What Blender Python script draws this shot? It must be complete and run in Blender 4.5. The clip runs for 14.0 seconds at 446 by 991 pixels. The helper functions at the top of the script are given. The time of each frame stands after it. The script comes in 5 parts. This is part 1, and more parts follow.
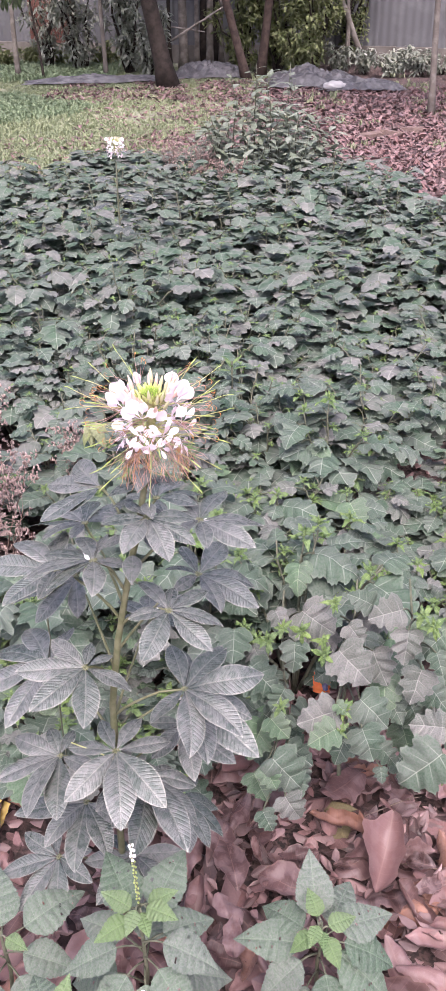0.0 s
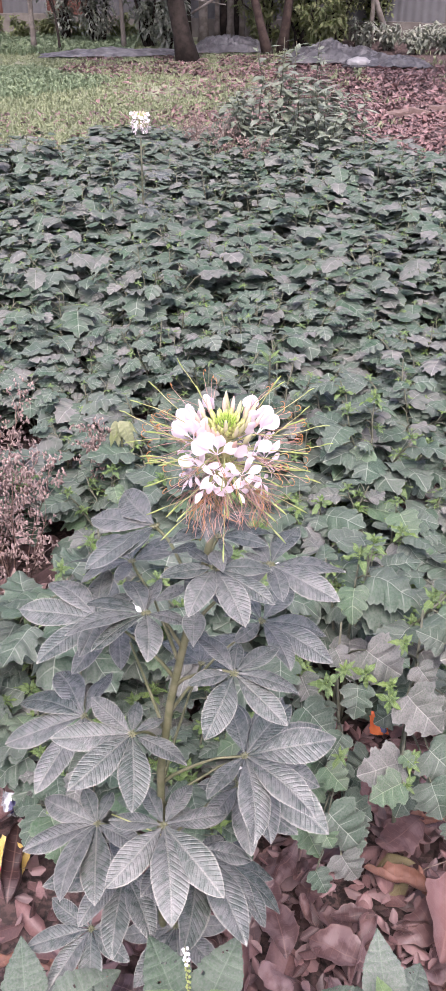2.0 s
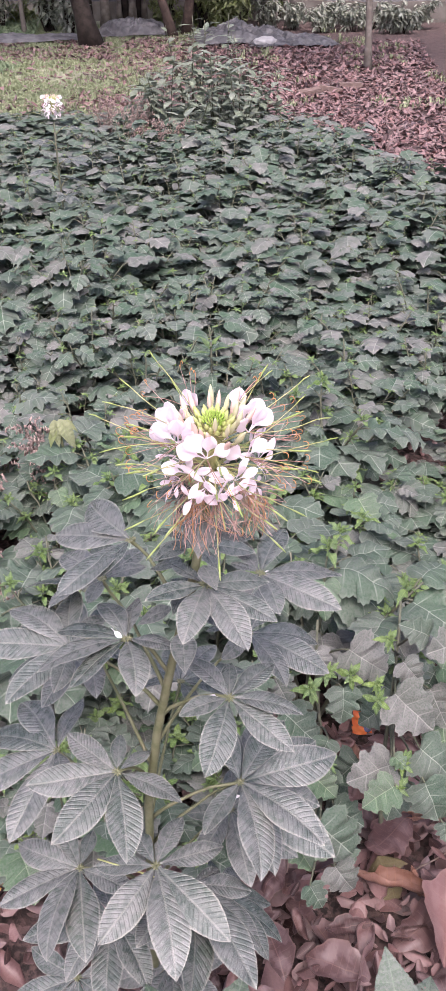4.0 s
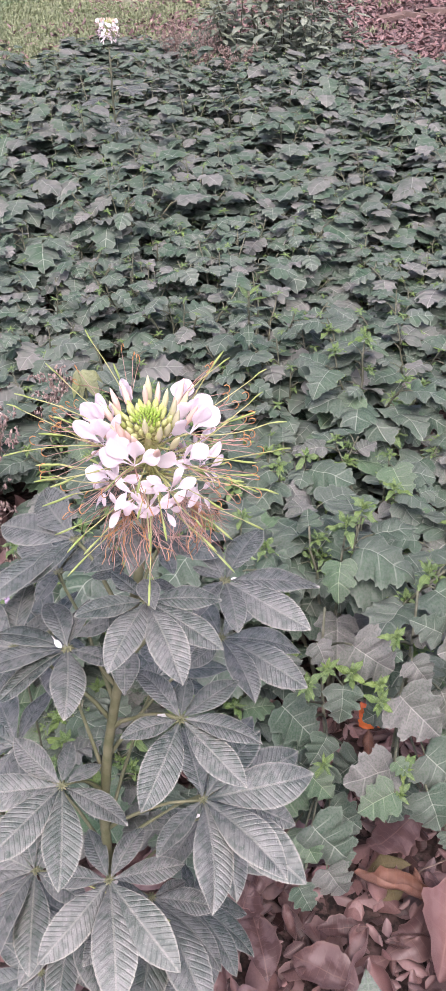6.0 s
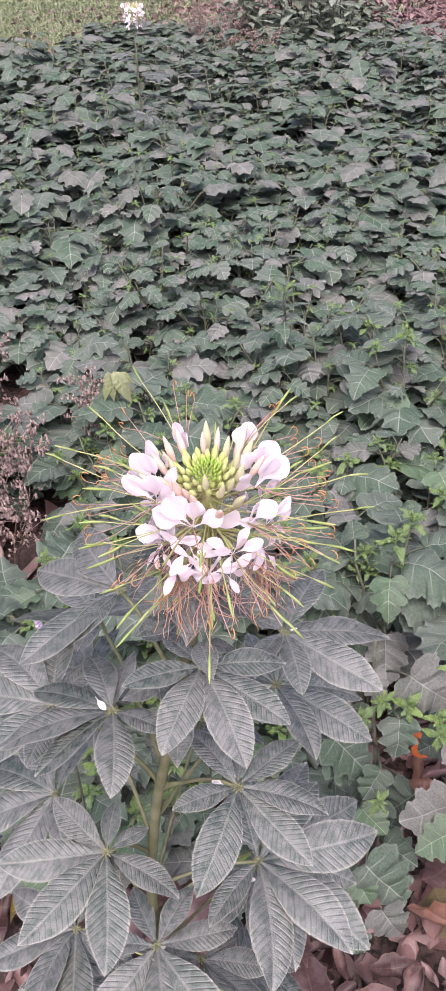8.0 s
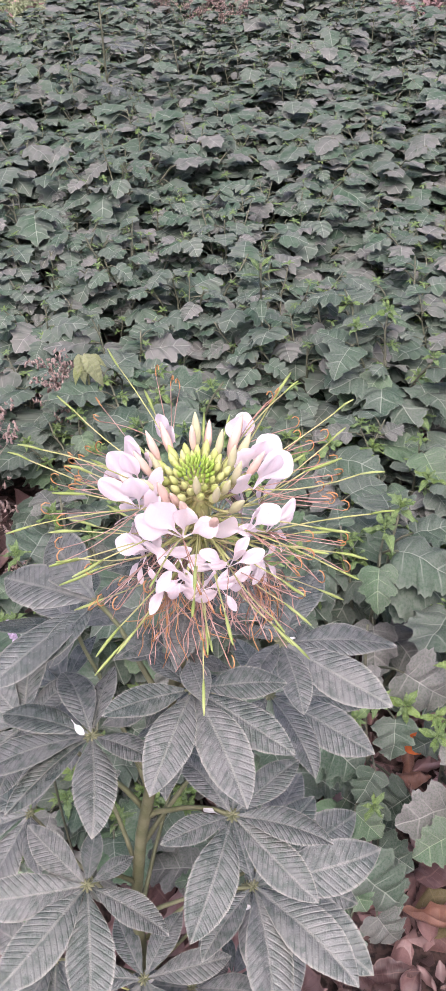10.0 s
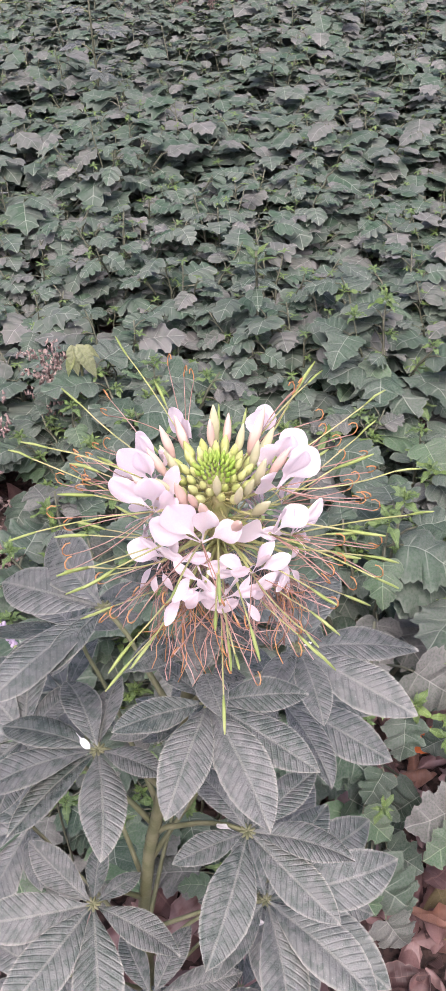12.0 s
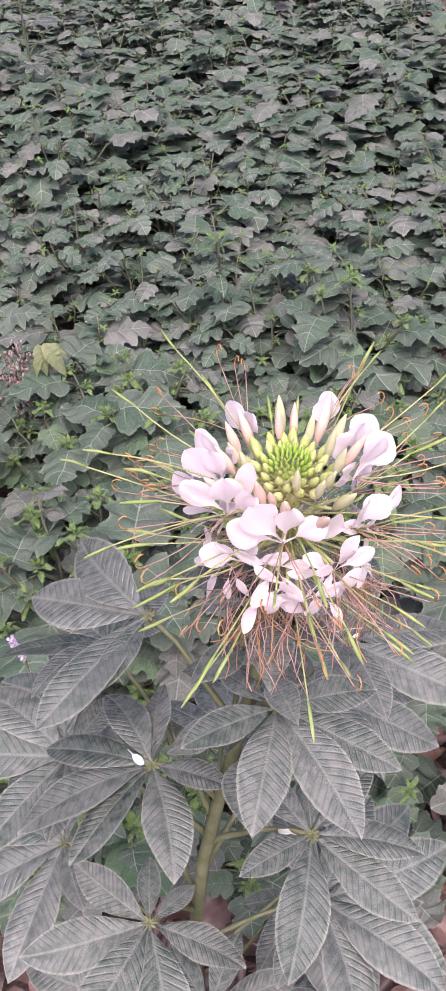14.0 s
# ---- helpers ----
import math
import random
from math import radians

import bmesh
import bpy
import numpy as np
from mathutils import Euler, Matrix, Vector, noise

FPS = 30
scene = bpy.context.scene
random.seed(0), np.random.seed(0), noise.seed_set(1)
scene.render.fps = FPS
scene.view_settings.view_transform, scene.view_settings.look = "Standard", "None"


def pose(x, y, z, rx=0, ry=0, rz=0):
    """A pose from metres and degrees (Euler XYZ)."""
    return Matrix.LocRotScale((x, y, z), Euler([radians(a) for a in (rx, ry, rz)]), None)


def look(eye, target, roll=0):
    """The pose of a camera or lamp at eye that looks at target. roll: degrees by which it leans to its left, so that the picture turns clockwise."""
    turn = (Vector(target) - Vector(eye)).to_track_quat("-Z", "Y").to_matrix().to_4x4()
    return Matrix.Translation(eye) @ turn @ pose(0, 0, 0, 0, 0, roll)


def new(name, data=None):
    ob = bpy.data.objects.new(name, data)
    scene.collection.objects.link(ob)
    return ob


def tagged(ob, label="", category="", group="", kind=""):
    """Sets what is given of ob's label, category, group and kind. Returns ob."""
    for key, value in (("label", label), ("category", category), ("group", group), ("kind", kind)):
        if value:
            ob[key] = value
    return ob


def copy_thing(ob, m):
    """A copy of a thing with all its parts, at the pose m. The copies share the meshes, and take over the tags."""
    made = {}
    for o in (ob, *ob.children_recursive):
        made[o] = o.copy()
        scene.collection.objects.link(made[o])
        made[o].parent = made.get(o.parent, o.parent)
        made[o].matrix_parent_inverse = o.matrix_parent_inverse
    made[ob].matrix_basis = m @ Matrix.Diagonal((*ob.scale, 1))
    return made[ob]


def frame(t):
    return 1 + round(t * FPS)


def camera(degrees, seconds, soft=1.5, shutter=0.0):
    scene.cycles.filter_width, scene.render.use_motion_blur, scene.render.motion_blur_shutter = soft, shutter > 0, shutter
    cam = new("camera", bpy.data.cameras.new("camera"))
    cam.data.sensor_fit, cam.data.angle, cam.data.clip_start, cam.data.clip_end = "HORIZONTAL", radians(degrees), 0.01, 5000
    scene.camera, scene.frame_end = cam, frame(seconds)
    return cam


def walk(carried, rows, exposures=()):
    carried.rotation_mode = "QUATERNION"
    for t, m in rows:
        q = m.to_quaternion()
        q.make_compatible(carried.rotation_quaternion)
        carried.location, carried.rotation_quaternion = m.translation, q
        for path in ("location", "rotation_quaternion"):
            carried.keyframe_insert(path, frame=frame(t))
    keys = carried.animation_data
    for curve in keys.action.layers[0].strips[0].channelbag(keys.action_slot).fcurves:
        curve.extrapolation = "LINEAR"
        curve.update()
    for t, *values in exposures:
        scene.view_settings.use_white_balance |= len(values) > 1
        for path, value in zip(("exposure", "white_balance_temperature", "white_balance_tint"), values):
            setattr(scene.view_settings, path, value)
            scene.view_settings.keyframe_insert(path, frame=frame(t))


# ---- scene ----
cam = camera(27.7, 14.0, soft=0.75)
PATH = [
    (0, (0.009, -0.001, 1.383), (0.004, 1.714, 0.354), -0.5),
    (0.5, (0.042, 0.014, 1.381), (-0.069, 1.727, 0.353), -1.2),
    (1, (0.045, 0.044, 1.372), (-0.094, 1.751, 0.339), -1.3),
    (1.5, (-0.016, 0.119, 1.356), (-0.14, 1.825, 0.32), -1.3),
    (2, (-0.06, 0.175, 1.347), (-0.083, 1.867, 0.282), 0.1),
    (2.5, (-0.092, 0.204, 1.339), (-0.076, 1.891, 0.265), -0.6),
    (3, (-0.121, 0.21, 1.31), (-0.027, 1.897, 0.239), -1.5),
    (3.2, (-0.121, 0.218, 1.312), (0.02, 1.9, 0.24), -1.1),
    (5.3, (-0.049, 0.339, 1.299), (0.018, 1.964, 0.134), 0.1),
    (5.5, (-0.041, 0.348, 1.296), (0.002, 1.961, 0.114), -0.2),
    (6, (-0.016, 0.368, 1.294), (-0.034, 1.969, 0.096), -1.1),
    (6.5, (0.006, 0.383, 1.295), (-0.079, 1.982, 0.097), -1.3),
    (7, (0.009, 0.401, 1.295), (-0.088, 1.999, 0.096), -1.5),
    (7.5, (-0.031, 0.435, 1.287), (-0.129, 2.031, 0.085), -1.8),
    (8, (-0.04, 0.45, 1.285), (-0.115, 2.031, 0.063), -2.8),
    (8.2, (-0.039, 0.453, 1.281), (-0.099, 2.02, 0.04), -2.9),
    (10.5, (-0.058, 0.526, 1.246), (-0.072, 2.078, -0.016), -2.5),
    (11, (-0.064, 0.536, 1.239), (-0.074, 2.083, -0.028), -2.6),
    (11.5, (-0.067, 0.539, 1.233), (-0.071, 2.084, -0.038), -2.5),
    (12, (-0.065, 0.54, 1.234), (-0.061, 2.081, -0.041), -2.4),
    (12.5, (-0.069, 0.545, 1.229), (-0.055, 2.082, -0.051), -2.3),
    (13, (-0.077, 0.552, 1.229), (-0.063, 2.084, -0.057), -2.7),
    (13.5, (-0.091, 0.559, 1.225), (-0.065, 2.088, -0.064), -3.4),
    (14, (-0.111, 0.564, 1.224), (-0.015, 2.082, -0.075), -4.5),
]
EXPOSURES = [(0, 1.28, 6110, 20), (1.5, 1.22, 6110, 20), (3, 1.12, 6120, 19), (7.5, 0.95, 6170, 17.5), (14, 0.86, 6220, 17)]
walk(cam, [(t, look(eye, target, roll)) for t, eye, target, roll in PATH], EXPOSURES)

# ---- light: an overcast day ----
world = bpy.data.worlds.new("sky")
scene.world = world
world.use_nodes = True
wn = world.node_tree.nodes
sky = wn.new("ShaderNodeTexSky")
sky.sky_type, sky.sun_disc = "NISHITA", False
sky.sun_elevation, sky.sun_rotation = radians(60), radians(180)
sky.dust_density, sky.air_density, sky.ozone_density = 6.0, 0.62, 0.45
wn["Background"].inputs["Strength"].default_value = 0.15
world.node_tree.links.new(sky.outputs["Color"], wn["Background"].inputs["Color"])
sun = new("sun", bpy.data.lights.new("sun", "SUN"))
sun.data.energy, sun.data.angle, sun.data.color = 1.5, radians(60), (1.0, 0.98, 0.95)
sun.matrix_world = look((0.7, -4.6, 11.5), (0, 2, 0))


# ---- materials ----
def shader(name):
    m = bpy.data.materials.new(name)
    m.use_nodes = True
    return m, m.node_tree.nodes, m.node_tree.links, m.node_tree.nodes["Principled BSDF"]


def calc(n, l, op, a, b=None, c=None, clamp=False):
    k = n.new("ShaderNodeMath")
    k.operation, k.use_clamp = op, clamp
    for i, v in enumerate((a, b, c)):
        if v is None:
            continue
        if isinstance(v, (int, float)):
            k.inputs[i].default_value = v
        else:
            l.new(v, k.inputs[i])
    return k.outputs[0]


def blend(n, l, fac, a, b, mode="MIX"):
    k = n.new("ShaderNodeMix")
    k.data_type, k.blend_type = "RGBA", mode
    for sock, v in ((k.inputs[0], fac), (k.inputs[6], a), (k.inputs[7], b)):
        if isinstance(v, (int, float)):
            sock.default_value = v
        elif isinstance(v, tuple):
            sock.default_value = (*v, 1)
        else:
            l.new(v, sock)
    return k.outputs[2]


def ranged(n, l, v, a, b, c=0.0, d=1.0):
    k = n.new("ShaderNodeMapRange")
    k.interpolation_type = "SMOOTHSTEP"
    l.new(v, k.inputs[0])
    for i, x in enumerate((a, b, c, d)):
        k.inputs[i + 1].default_value = x
    return k.outputs[0]


def chance(n, l):
    """One random value for each object and each island of a joined mesh."""
    o, g = n.new("ShaderNodeObjectInfo"), n.new("ShaderNodeNewGeometry")
    return calc(n, l, "FRACT", calc(n, l, "ADD", o.outputs["Random"], g.outputs["Random Per Island"]))


def grain(n, l, scale, detail=3.0, shift=None, coord="Object", rough=0.55):
    t, k = n.new("ShaderNodeTexCoord"), n.new("ShaderNodeTexNoise")
    k.inputs["Scale"].default_value, k.inputs["Detail"].default_value = scale, detail
    k.inputs["Roughness"].default_value = rough
    v = t.outputs[coord]
    if shift is not None:
        add = n.new("ShaderNodeVectorMath")
        l.new(v, add.inputs[0])
        c = n.new("ShaderNodeCombineXYZ")
        s = calc(n, l, "MULTIPLY", shift, 37.0)
        l.new(s, c.inputs[0]), l.new(s, c.inputs[1])
        l.new(c.outputs[0], add.inputs[1])
        v = add.outputs[0]
    l.new(v, k.inputs["Vector"])
    return k.outputs["Fac"]


def bumped(n, l, p, height, strength, distance):
    b = n.new("ShaderNodeBump")
    b.inputs["Strength"].default_value, b.inputs["Distance"].default_value = strength, distance
    l.new(height, b.inputs["Height"])
    l.new(b.outputs[0], p.inputs["Normal"])


def see_through(m, n, l, p, colour, amount):
    t, k = n.new("ShaderNodeBsdfTranslucent"), n.new("ShaderNodeMixShader")
    if isinstance(colour, tuple):
        t.inputs[0].default_value = (*colour, 1)
    else:
        l.new(colour, t.inputs[0])
    k.inputs[0].default_value = amount
    l.new(p.outputs[0], k.inputs[1]), l.new(t.outputs[0], k.inputs[2])
    l.new(k.outputs[0], n["Material Output"].inputs["Surface"])


def tone(c, k=0.84):
    return tuple(x * k for x in c)


def leaf_material(name, low, high, dust, dusty, vein, period, offset, mid=0.014, side=0.06, vein_mix=0.5,
                  relief=0.0015, rough=0.6, glow=0.12, speck=0.0, quilt=0.5, groove=None, margin=0.0, gloss=0.35, slant=0.0, mottle=0.35, patch=28):
    """A leaf blade. UV x runs across the midrib in leaf lengths, UV y from base to tip."""
    low, high, dust, vein, groove = tone(low), tone(high), tone(dust), tone(vein), tone(groove) if groove else None
    m, n, l, p = shader(name)
    r = chance(n, l)
    xy = n.new("ShaderNodeSeparateXYZ")
    tc = n.new("ShaderNodeTexCoord")
    l.new(tc.outputs["UV"], xy.inputs[0])
    off = calc(n, l, "ABSOLUTE", calc(n, l, "SUBTRACT", xy.outputs[0], 0.5))
    rib = ranged(n, l, off, mid * 0.3, mid, 1.0, 0.0)
    ph = calc(n, l, "DIVIDE", calc(n, l, "SUBTRACT", calc(n, l, "MULTIPLY_ADD", off, -slant, xy.outputs[1]), offset), period)
    tri = calc(n, l, "ABSOLUTE", calc(n, l, "SUBTRACT", calc(n, l, "FRACT", calc(n, l, "ADD", ph, 0.5)), 0.5))
    sides = ranged(n, l, tri, side * 0.3, side, 1.0, 0.0)
    fade = ranged(n, l, off, 0.05, 0.38, 0.9, 0.1)
    lines = calc(n, l, "MULTIPLY", sides, fade)
    fine, wide = grain(n, l, 260, 4, r), grain(n, l, patch, 3, r)
    colour = blend(n, l, r, low, high)
    colour = blend(n, l, ranged(n, l, fine, 0.35, 0.7, 0.0, mottle), colour, tuple(c * 0.6 for c in low))
    r2 = calc(n, l, "FRACT", calc(n, l, "MULTIPLY", r, 7.13))
    film = calc(n, l, "ADD", ranged(n, l, wide, 0.32, 0.62, -0.25, 0.25), calc(n, l, "MULTIPLY_ADD", r2, 0.5, dusty - 0.25), clamp=True)
    colour = blend(n, l, film, colour, dust)
    colour = blend(n, l, calc(n, l, "MULTIPLY", lines, vein_mix * (0.8 if groove is None else 1.0)), colour, groove or vein)
    colour = blend(n, l, calc(n, l, "MULTIPLY", rib, vein_mix), colour, vein)
    if margin:
        e = n.new("ShaderNodeUVMap")
        e.uv_map = "Edge"
        ex = n.new("ShaderNodeSeparateXYZ")
        l.new(e.outputs[0], ex.inputs[0])
        colour = blend(n, l, calc(n, l, "MULTIPLY", ranged(n, l, ex.outputs[0], 0.86, 1.0), margin), colour, vein)
    if speck:
        dots = ranged(n, l, grain(n, l, 420, 2, r), 0.7, 0.74)
        colour = blend(n, l, calc(n, l, "MULTIPLY", dots, speck), colour, (0.55, 0.53, 0.5))
    l.new(colour, p.inputs["Base Color"])
    p.inputs["Roughness"].default_value = rough
    p.inputs["Specular IOR Level"].default_value = gloss
    height = calc(n, l, "ADD", calc(n, l, "MULTIPLY_ADD", grain(n, l, 75, 3, r), 0.8, calc(n, l, "MULTIPLY", fine, 0.4)),
                  calc(n, l, "MULTIPLY", ranged(n, l, calc(n, l, "MINIMUM", tri, calc(n, l, "MULTIPLY", off, 6)), 0.0, 0.4 if groove is None else 0.22), quilt))
    bumped(n, l, p, height, 0.7, relief)
    see_through(m, n, l, p, colour, glow)
    return m


def plain_material(name, a, b, scale=40, rough=0.6, relief=0.0005, glow=0.0, spread=0.5, metal=0.0, coord="Object", full_tone=False):
    """Two mottled tones, varied from piece to piece. The last flag skips the darkening by tone()."""
    a, b = (a, b) if full_tone else (tone(a), tone(b))
    m, n, l, p = shader(name)
    r = chance(n, l)
    f = grain(n, l, scale, 4, r, coord)
    k = calc(n, l, "ADD", ranged(n, l, f, 0.3, 0.7, -0.3, 0.7), calc(n, l, "MULTIPLY", calc(n, l, "SUBTRACT", r, 0.3), spread), clamp=True)
    colour = blend(n, l, k, a, b)
    l.new(colour, p.inputs["Base Color"])
    p.inputs["Roughness"].default_value, p.inputs["Metallic"].default_value = rough, metal
    p.inputs["Specular IOR Level"].default_value = 0.3
    bumped(n, l, p, grain(n, l, scale * 5, 3, r, coord), 0.5, relief)
    if glow:
        see_through(m, n, l, p, colour, glow)
    return m


M_SOL = leaf_material("dusty_lobed_leaf", (0.052, 0.096, 0.058), (0.078, 0.128, 0.079), (0.158, 0.172, 0.15), 0.38, (0.47, 0.50, 0.42),
                      0.31, 0.16, mid=0.014, side=0.05, vein_mix=0.45, relief=0.0014, quilt=0.4, margin=0.15, glow=0.06)
M_SOL_DUST = leaf_material("thickly_dusted_lobed_leaf", (0.082, 0.106, 0.079), (0.11, 0.126, 0.1), (0.214, 0.206, 0.194), 0.5, (0.47, 0.46, 0.42),
                           0.31, 0.16, mid=0.014, side=0.05, vein_mix=0.45, relief=0.0014, quilt=0.4, margin=0.15, glow=0.06)
M_SOL_GREEN = leaf_material("clean_lobed_leaf", (0.085, 0.155, 0.08), (0.12, 0.20, 0.10), (0.20, 0.225, 0.18), 0.3, (0.44, 0.52, 0.34),
                            0.31, 0.16, mid=0.014, side=0.05, vein_mix=0.45, relief=0.0014, quilt=0.4, margin=0.15)
M_SHOOT = leaf_material("young_shoot_leaf", (0.11, 0.19, 0.05), (0.22, 0.31, 0.08), (0.18, 0.25, 0.13), 0.35, (0.40, 0.50, 0.2),
                        0.31, 0.16, vein_mix=0.4, glow=0.25)
M_CLEOME = leaf_material("dusty_palmate_leaflet", (0.05, 0.07, 0.056), (0.076, 0.096, 0.08), (0.196, 0.192, 0.183), 0.38, (0.32, 0.31, 0.27),
                         1 / 17, 0.02, mid=0.014, side=0.08, vein_mix=0.29, relief=0.0011, rough=0.27, glow=0.05, speck=0.7, patch=11, quilt=0.42, groove=(0.04, 0.048, 0.042), margin=0.65, gloss=1.0)
M_HELIO = leaf_material("rough_ovate_leaf", (0.085, 0.135, 0.085), (0.115, 0.17, 0.11), (0.20, 0.215, 0.19), 0.4, (0.24, 0.31, 0.22),
                        0.13, 0.05, mid=0.012, side=0.06, vein_mix=0.35, relief=0.0011, quilt=0.9, speck=0.6)
M_HELIO_YOUNG = leaf_material("young_ovate_leaf", (0.13, 0.22, 0.075), (0.19, 0.28, 0.11), (0.22, 0.28, 0.17), 0.35, (0.3, 0.45, 0.18),
                              0.13, 0.05, mid=0.012, side=0.06, vein_mix=0.3, relief=0.0014, quilt=1.0, glow=0.22)
M_DEAD = leaf_material("fallen_brown_leaf", (0.05, 0.026, 0.025), (0.315, 0.178, 0.172), (0.36, 0.262, 0.262), 0.1, (0.30, 0.19, 0.16),
                       0.1, 0.05, mid=0.012, side=0.06, vein_mix=0.32, relief=0.0004, rough=0.42, glow=0.03, quilt=0.25, mottle=0.22, patch=4, margin=0.3)
M_DEAD_ORANGE = leaf_material("fallen_orange_leaf", (0.21, 0.095, 0.065), (0.30, 0.145, 0.105), (0.33, 0.2, 0.17), 0.3, (0.40, 0.2, 0.12),
                              0.1, 0.05, mid=0.012, side=0.08, vein_mix=0.3, rough=0.5, glow=0.05, mottle=0.1, patch=5)
M_DEAD_OLIVE = leaf_material("fallen_olive_leaf", (0.13, 0.105, 0.05), (0.2, 0.16, 0.075), (0.22, 0.18, 0.12), 0.3, (0.3, 0.25, 0.12),
                             0.27, 0.18, vein_mix=0.3)
M_WEED = leaf_material("weed_leaf", (0.10, 0.135, 0.08), (0.19, 0.225, 0.145), (0.34, 0.36, 0.31), 0.33, (0.3, 0.33, 0.25), 0.1, 0.0, vein_mix=0.3)
M_BUSH_DULL = leaf_material("dull_bush_leaf", (0.11, 0.14, 0.085), (0.21, 0.235, 0.155), (0.42, 0.42, 0.37), 0.45, (0.2, 0.22, 0.15), 0.1, 0.0, vein_mix=0.2)
M_BUSH_LIGHT = leaf_material("light_bush_leaf", (0.09, 0.12, 0.035), (0.20, 0.24, 0.07), (0.28, 0.28, 0.17), 0.3, (0.3, 0.33, 0.15), 0.1, 0.0, vein_mix=0.2, glow=0.25)
M_TREE_LEAF = leaf_material("tree_leaf", (0.035, 0.06, 0.022), (0.07, 0.11, 0.04), (0.14, 0.15, 0.11), 0.25, (0.12, 0.15, 0.07), 0.1, 0.0, vein_mix=0.2)
M_GRASS = plain_material("grass_blade", (0.25, 0.295, 0.16), (0.42, 0.43, 0.28), 60, 0.6, 0.0005, 0.2)
M_HERB = plain_material("low_herb", (0.2, 0.265, 0.15), (0.35, 0.41, 0.26), 60, 0.6, 0.0005, 0.2)
M_STEM = plain_material("cleome_stem_green", (0.15, 0.155, 0.08), (0.24, 0.23, 0.14), 70, 0.55, 0.0008)
M_SOL_STEM = plain_material("dusty_stem", (0.11, 0.115, 0.075), (0.18, 0.175, 0.13), 70, 0.7, 0.0008)
M_DRY = plain_material("dry_flower", (0.36, 0.25, 0.225), (0.62, 0.47, 0.43), 90, 0.8, 0.0005, 0.1)
M_DRY_STEM = plain_material("dry_stem", (0.16, 0.10, 0.08), (0.24, 0.16, 0.13), 90, 0.8)
M_PETAL = plain_material("pale_pink_petal", (0.94, 0.79, 0.87), (0.96, 0.88, 0.92), 60, 0.5, 0.0003, 0.42, full_tone=True)
M_PETAL_OLD = plain_material("wilting_pink_petal", (0.86, 0.70, 0.75), (0.92, 0.82, 0.86), 70, 0.6, 0.0005, 0.35, full_tone=True)
M_PETAL_WHITE = plain_material("white_petal", (0.84, 0.80, 0.82), (0.9, 0.88, 0.88), 60, 0.5, 0.0003, 0.25, full_tone=True)
M_BUD_PALE = plain_material("cream_bud", (0.58, 0.55, 0.34), (0.68, 0.62, 0.45), 90, 0.5, 0.0003, 0.15, full_tone=True)
M_BUD_PINK = plain_material("pink_bud", (0.74, 0.50, 0.44), (0.80, 0.62, 0.52), 90, 0.5, 0.0003, 0.15, full_tone=True)
M_BUD_YELLOW = plain_material("yellow_green_bud", (0.46, 0.50, 0.17), (0.62, 0.62, 0.30), 90, 0.5, 0.0003, 0.15, full_tone=True)
M_BUD_GREEN = plain_material("green_bud", (0.30, 0.44, 0.07), (0.48, 0.56, 0.16), 90, 0.5, 0.0003, 0.15, full_tone=True)
M_STALK = plain_material("flower_stalk", (0.33, 0.34, 0.13), (0.45, 0.39, 0.22), 90, 0.5, 0.0002, full_tone=True)
M_POD = plain_material("green_pod", (0.25, 0.31, 0.09), (0.38, 0.42, 0.17), 90, 0.5, 0.0002, full_tone=True)
M_STAMEN = plain_material("stamen_thread", (0.46, 0.25, 0.20), (0.58, 0.40, 0.36), 90, 0.5, 0.0002)
M_ANTHER = plain_material("orange_anther", (0.52, 0.24, 0.10), (0.62, 0.33, 0.15), 90, 0.6, 0.0002)
M_BARK_DARK = plain_material("dark_bark", (0.022, 0.016, 0.013), (0.055, 0.04, 0.033), 14, 0.85, 0.01)
M_BARK_RED = plain_material("reddish_bark", (0.05, 0.033, 0.027), (0.11, 0.075, 0.062), 14, 0.85, 0.008)
M_BARK_PALE = plain_material("pale_bark", (0.17, 0.145, 0.125), (0.33, 0.29, 0.26), 10, 0.85, 0.006)
M_TARP = plain_material("grey_tarpaulin", (0.085, 0.08, 0.085), (0.21, 0.2, 0.207), 9, 0.42, 0.004, coord="Object")
M_SACK = plain_material("white_sack", (0.42, 0.40, 0.40), (0.55, 0.53, 0.52), 12, 0.6, 0.003)
M_SHEET = plain_material("grey_tin_sheet", (0.13, 0.126, 0.132), (0.2, 0.196, 0.2), 3, 0.55, 0.002, spread=0.3)
M_RUST = plain_material("rusty_tin_sheet", (0.10, 0.04, 0.03), (0.17, 0.085, 0.068), 4, 0.85, 0.003, spread=0.2)
M_PLINTH = plain_material("weathered_concrete", (0.15, 0.13, 0.115), (0.24, 0.215, 0.195), 5, 0.85, 0.003)
M_BRICK = plain_material("dull_brick", (0.17, 0.115, 0.10), (0.25, 0.18, 0.16), 20, 0.85, 0.003)
M_ORANGE_FOIL = plain_material("orange_foil", (0.62, 0.13, 0.04), (0.70, 0.19, 0.05), 60, 0.3, 0.002)
M_NAVY = plain_material("navy_print", (0.05, 0.05, 0.12), (0.12, 0.12, 0.2), 90, 0.35)
M_YELLOW_FOIL = plain_material("yellow_foil", (0.48, 0.32, 0.07), (0.58, 0.43, 0.14), 60, 0.3, 0.002)
M_RED_FOIL = plain_material("red_print", (0.5, 0.05, 0.05), (0.6, 0.1, 0.08), 60, 0.3)
M_SILVER = plain_material("silver_foil", (0.5, 0.5, 0.52), (0.75, 0.75, 0.76), 60, 0.25, 0.004, metal=0.7)
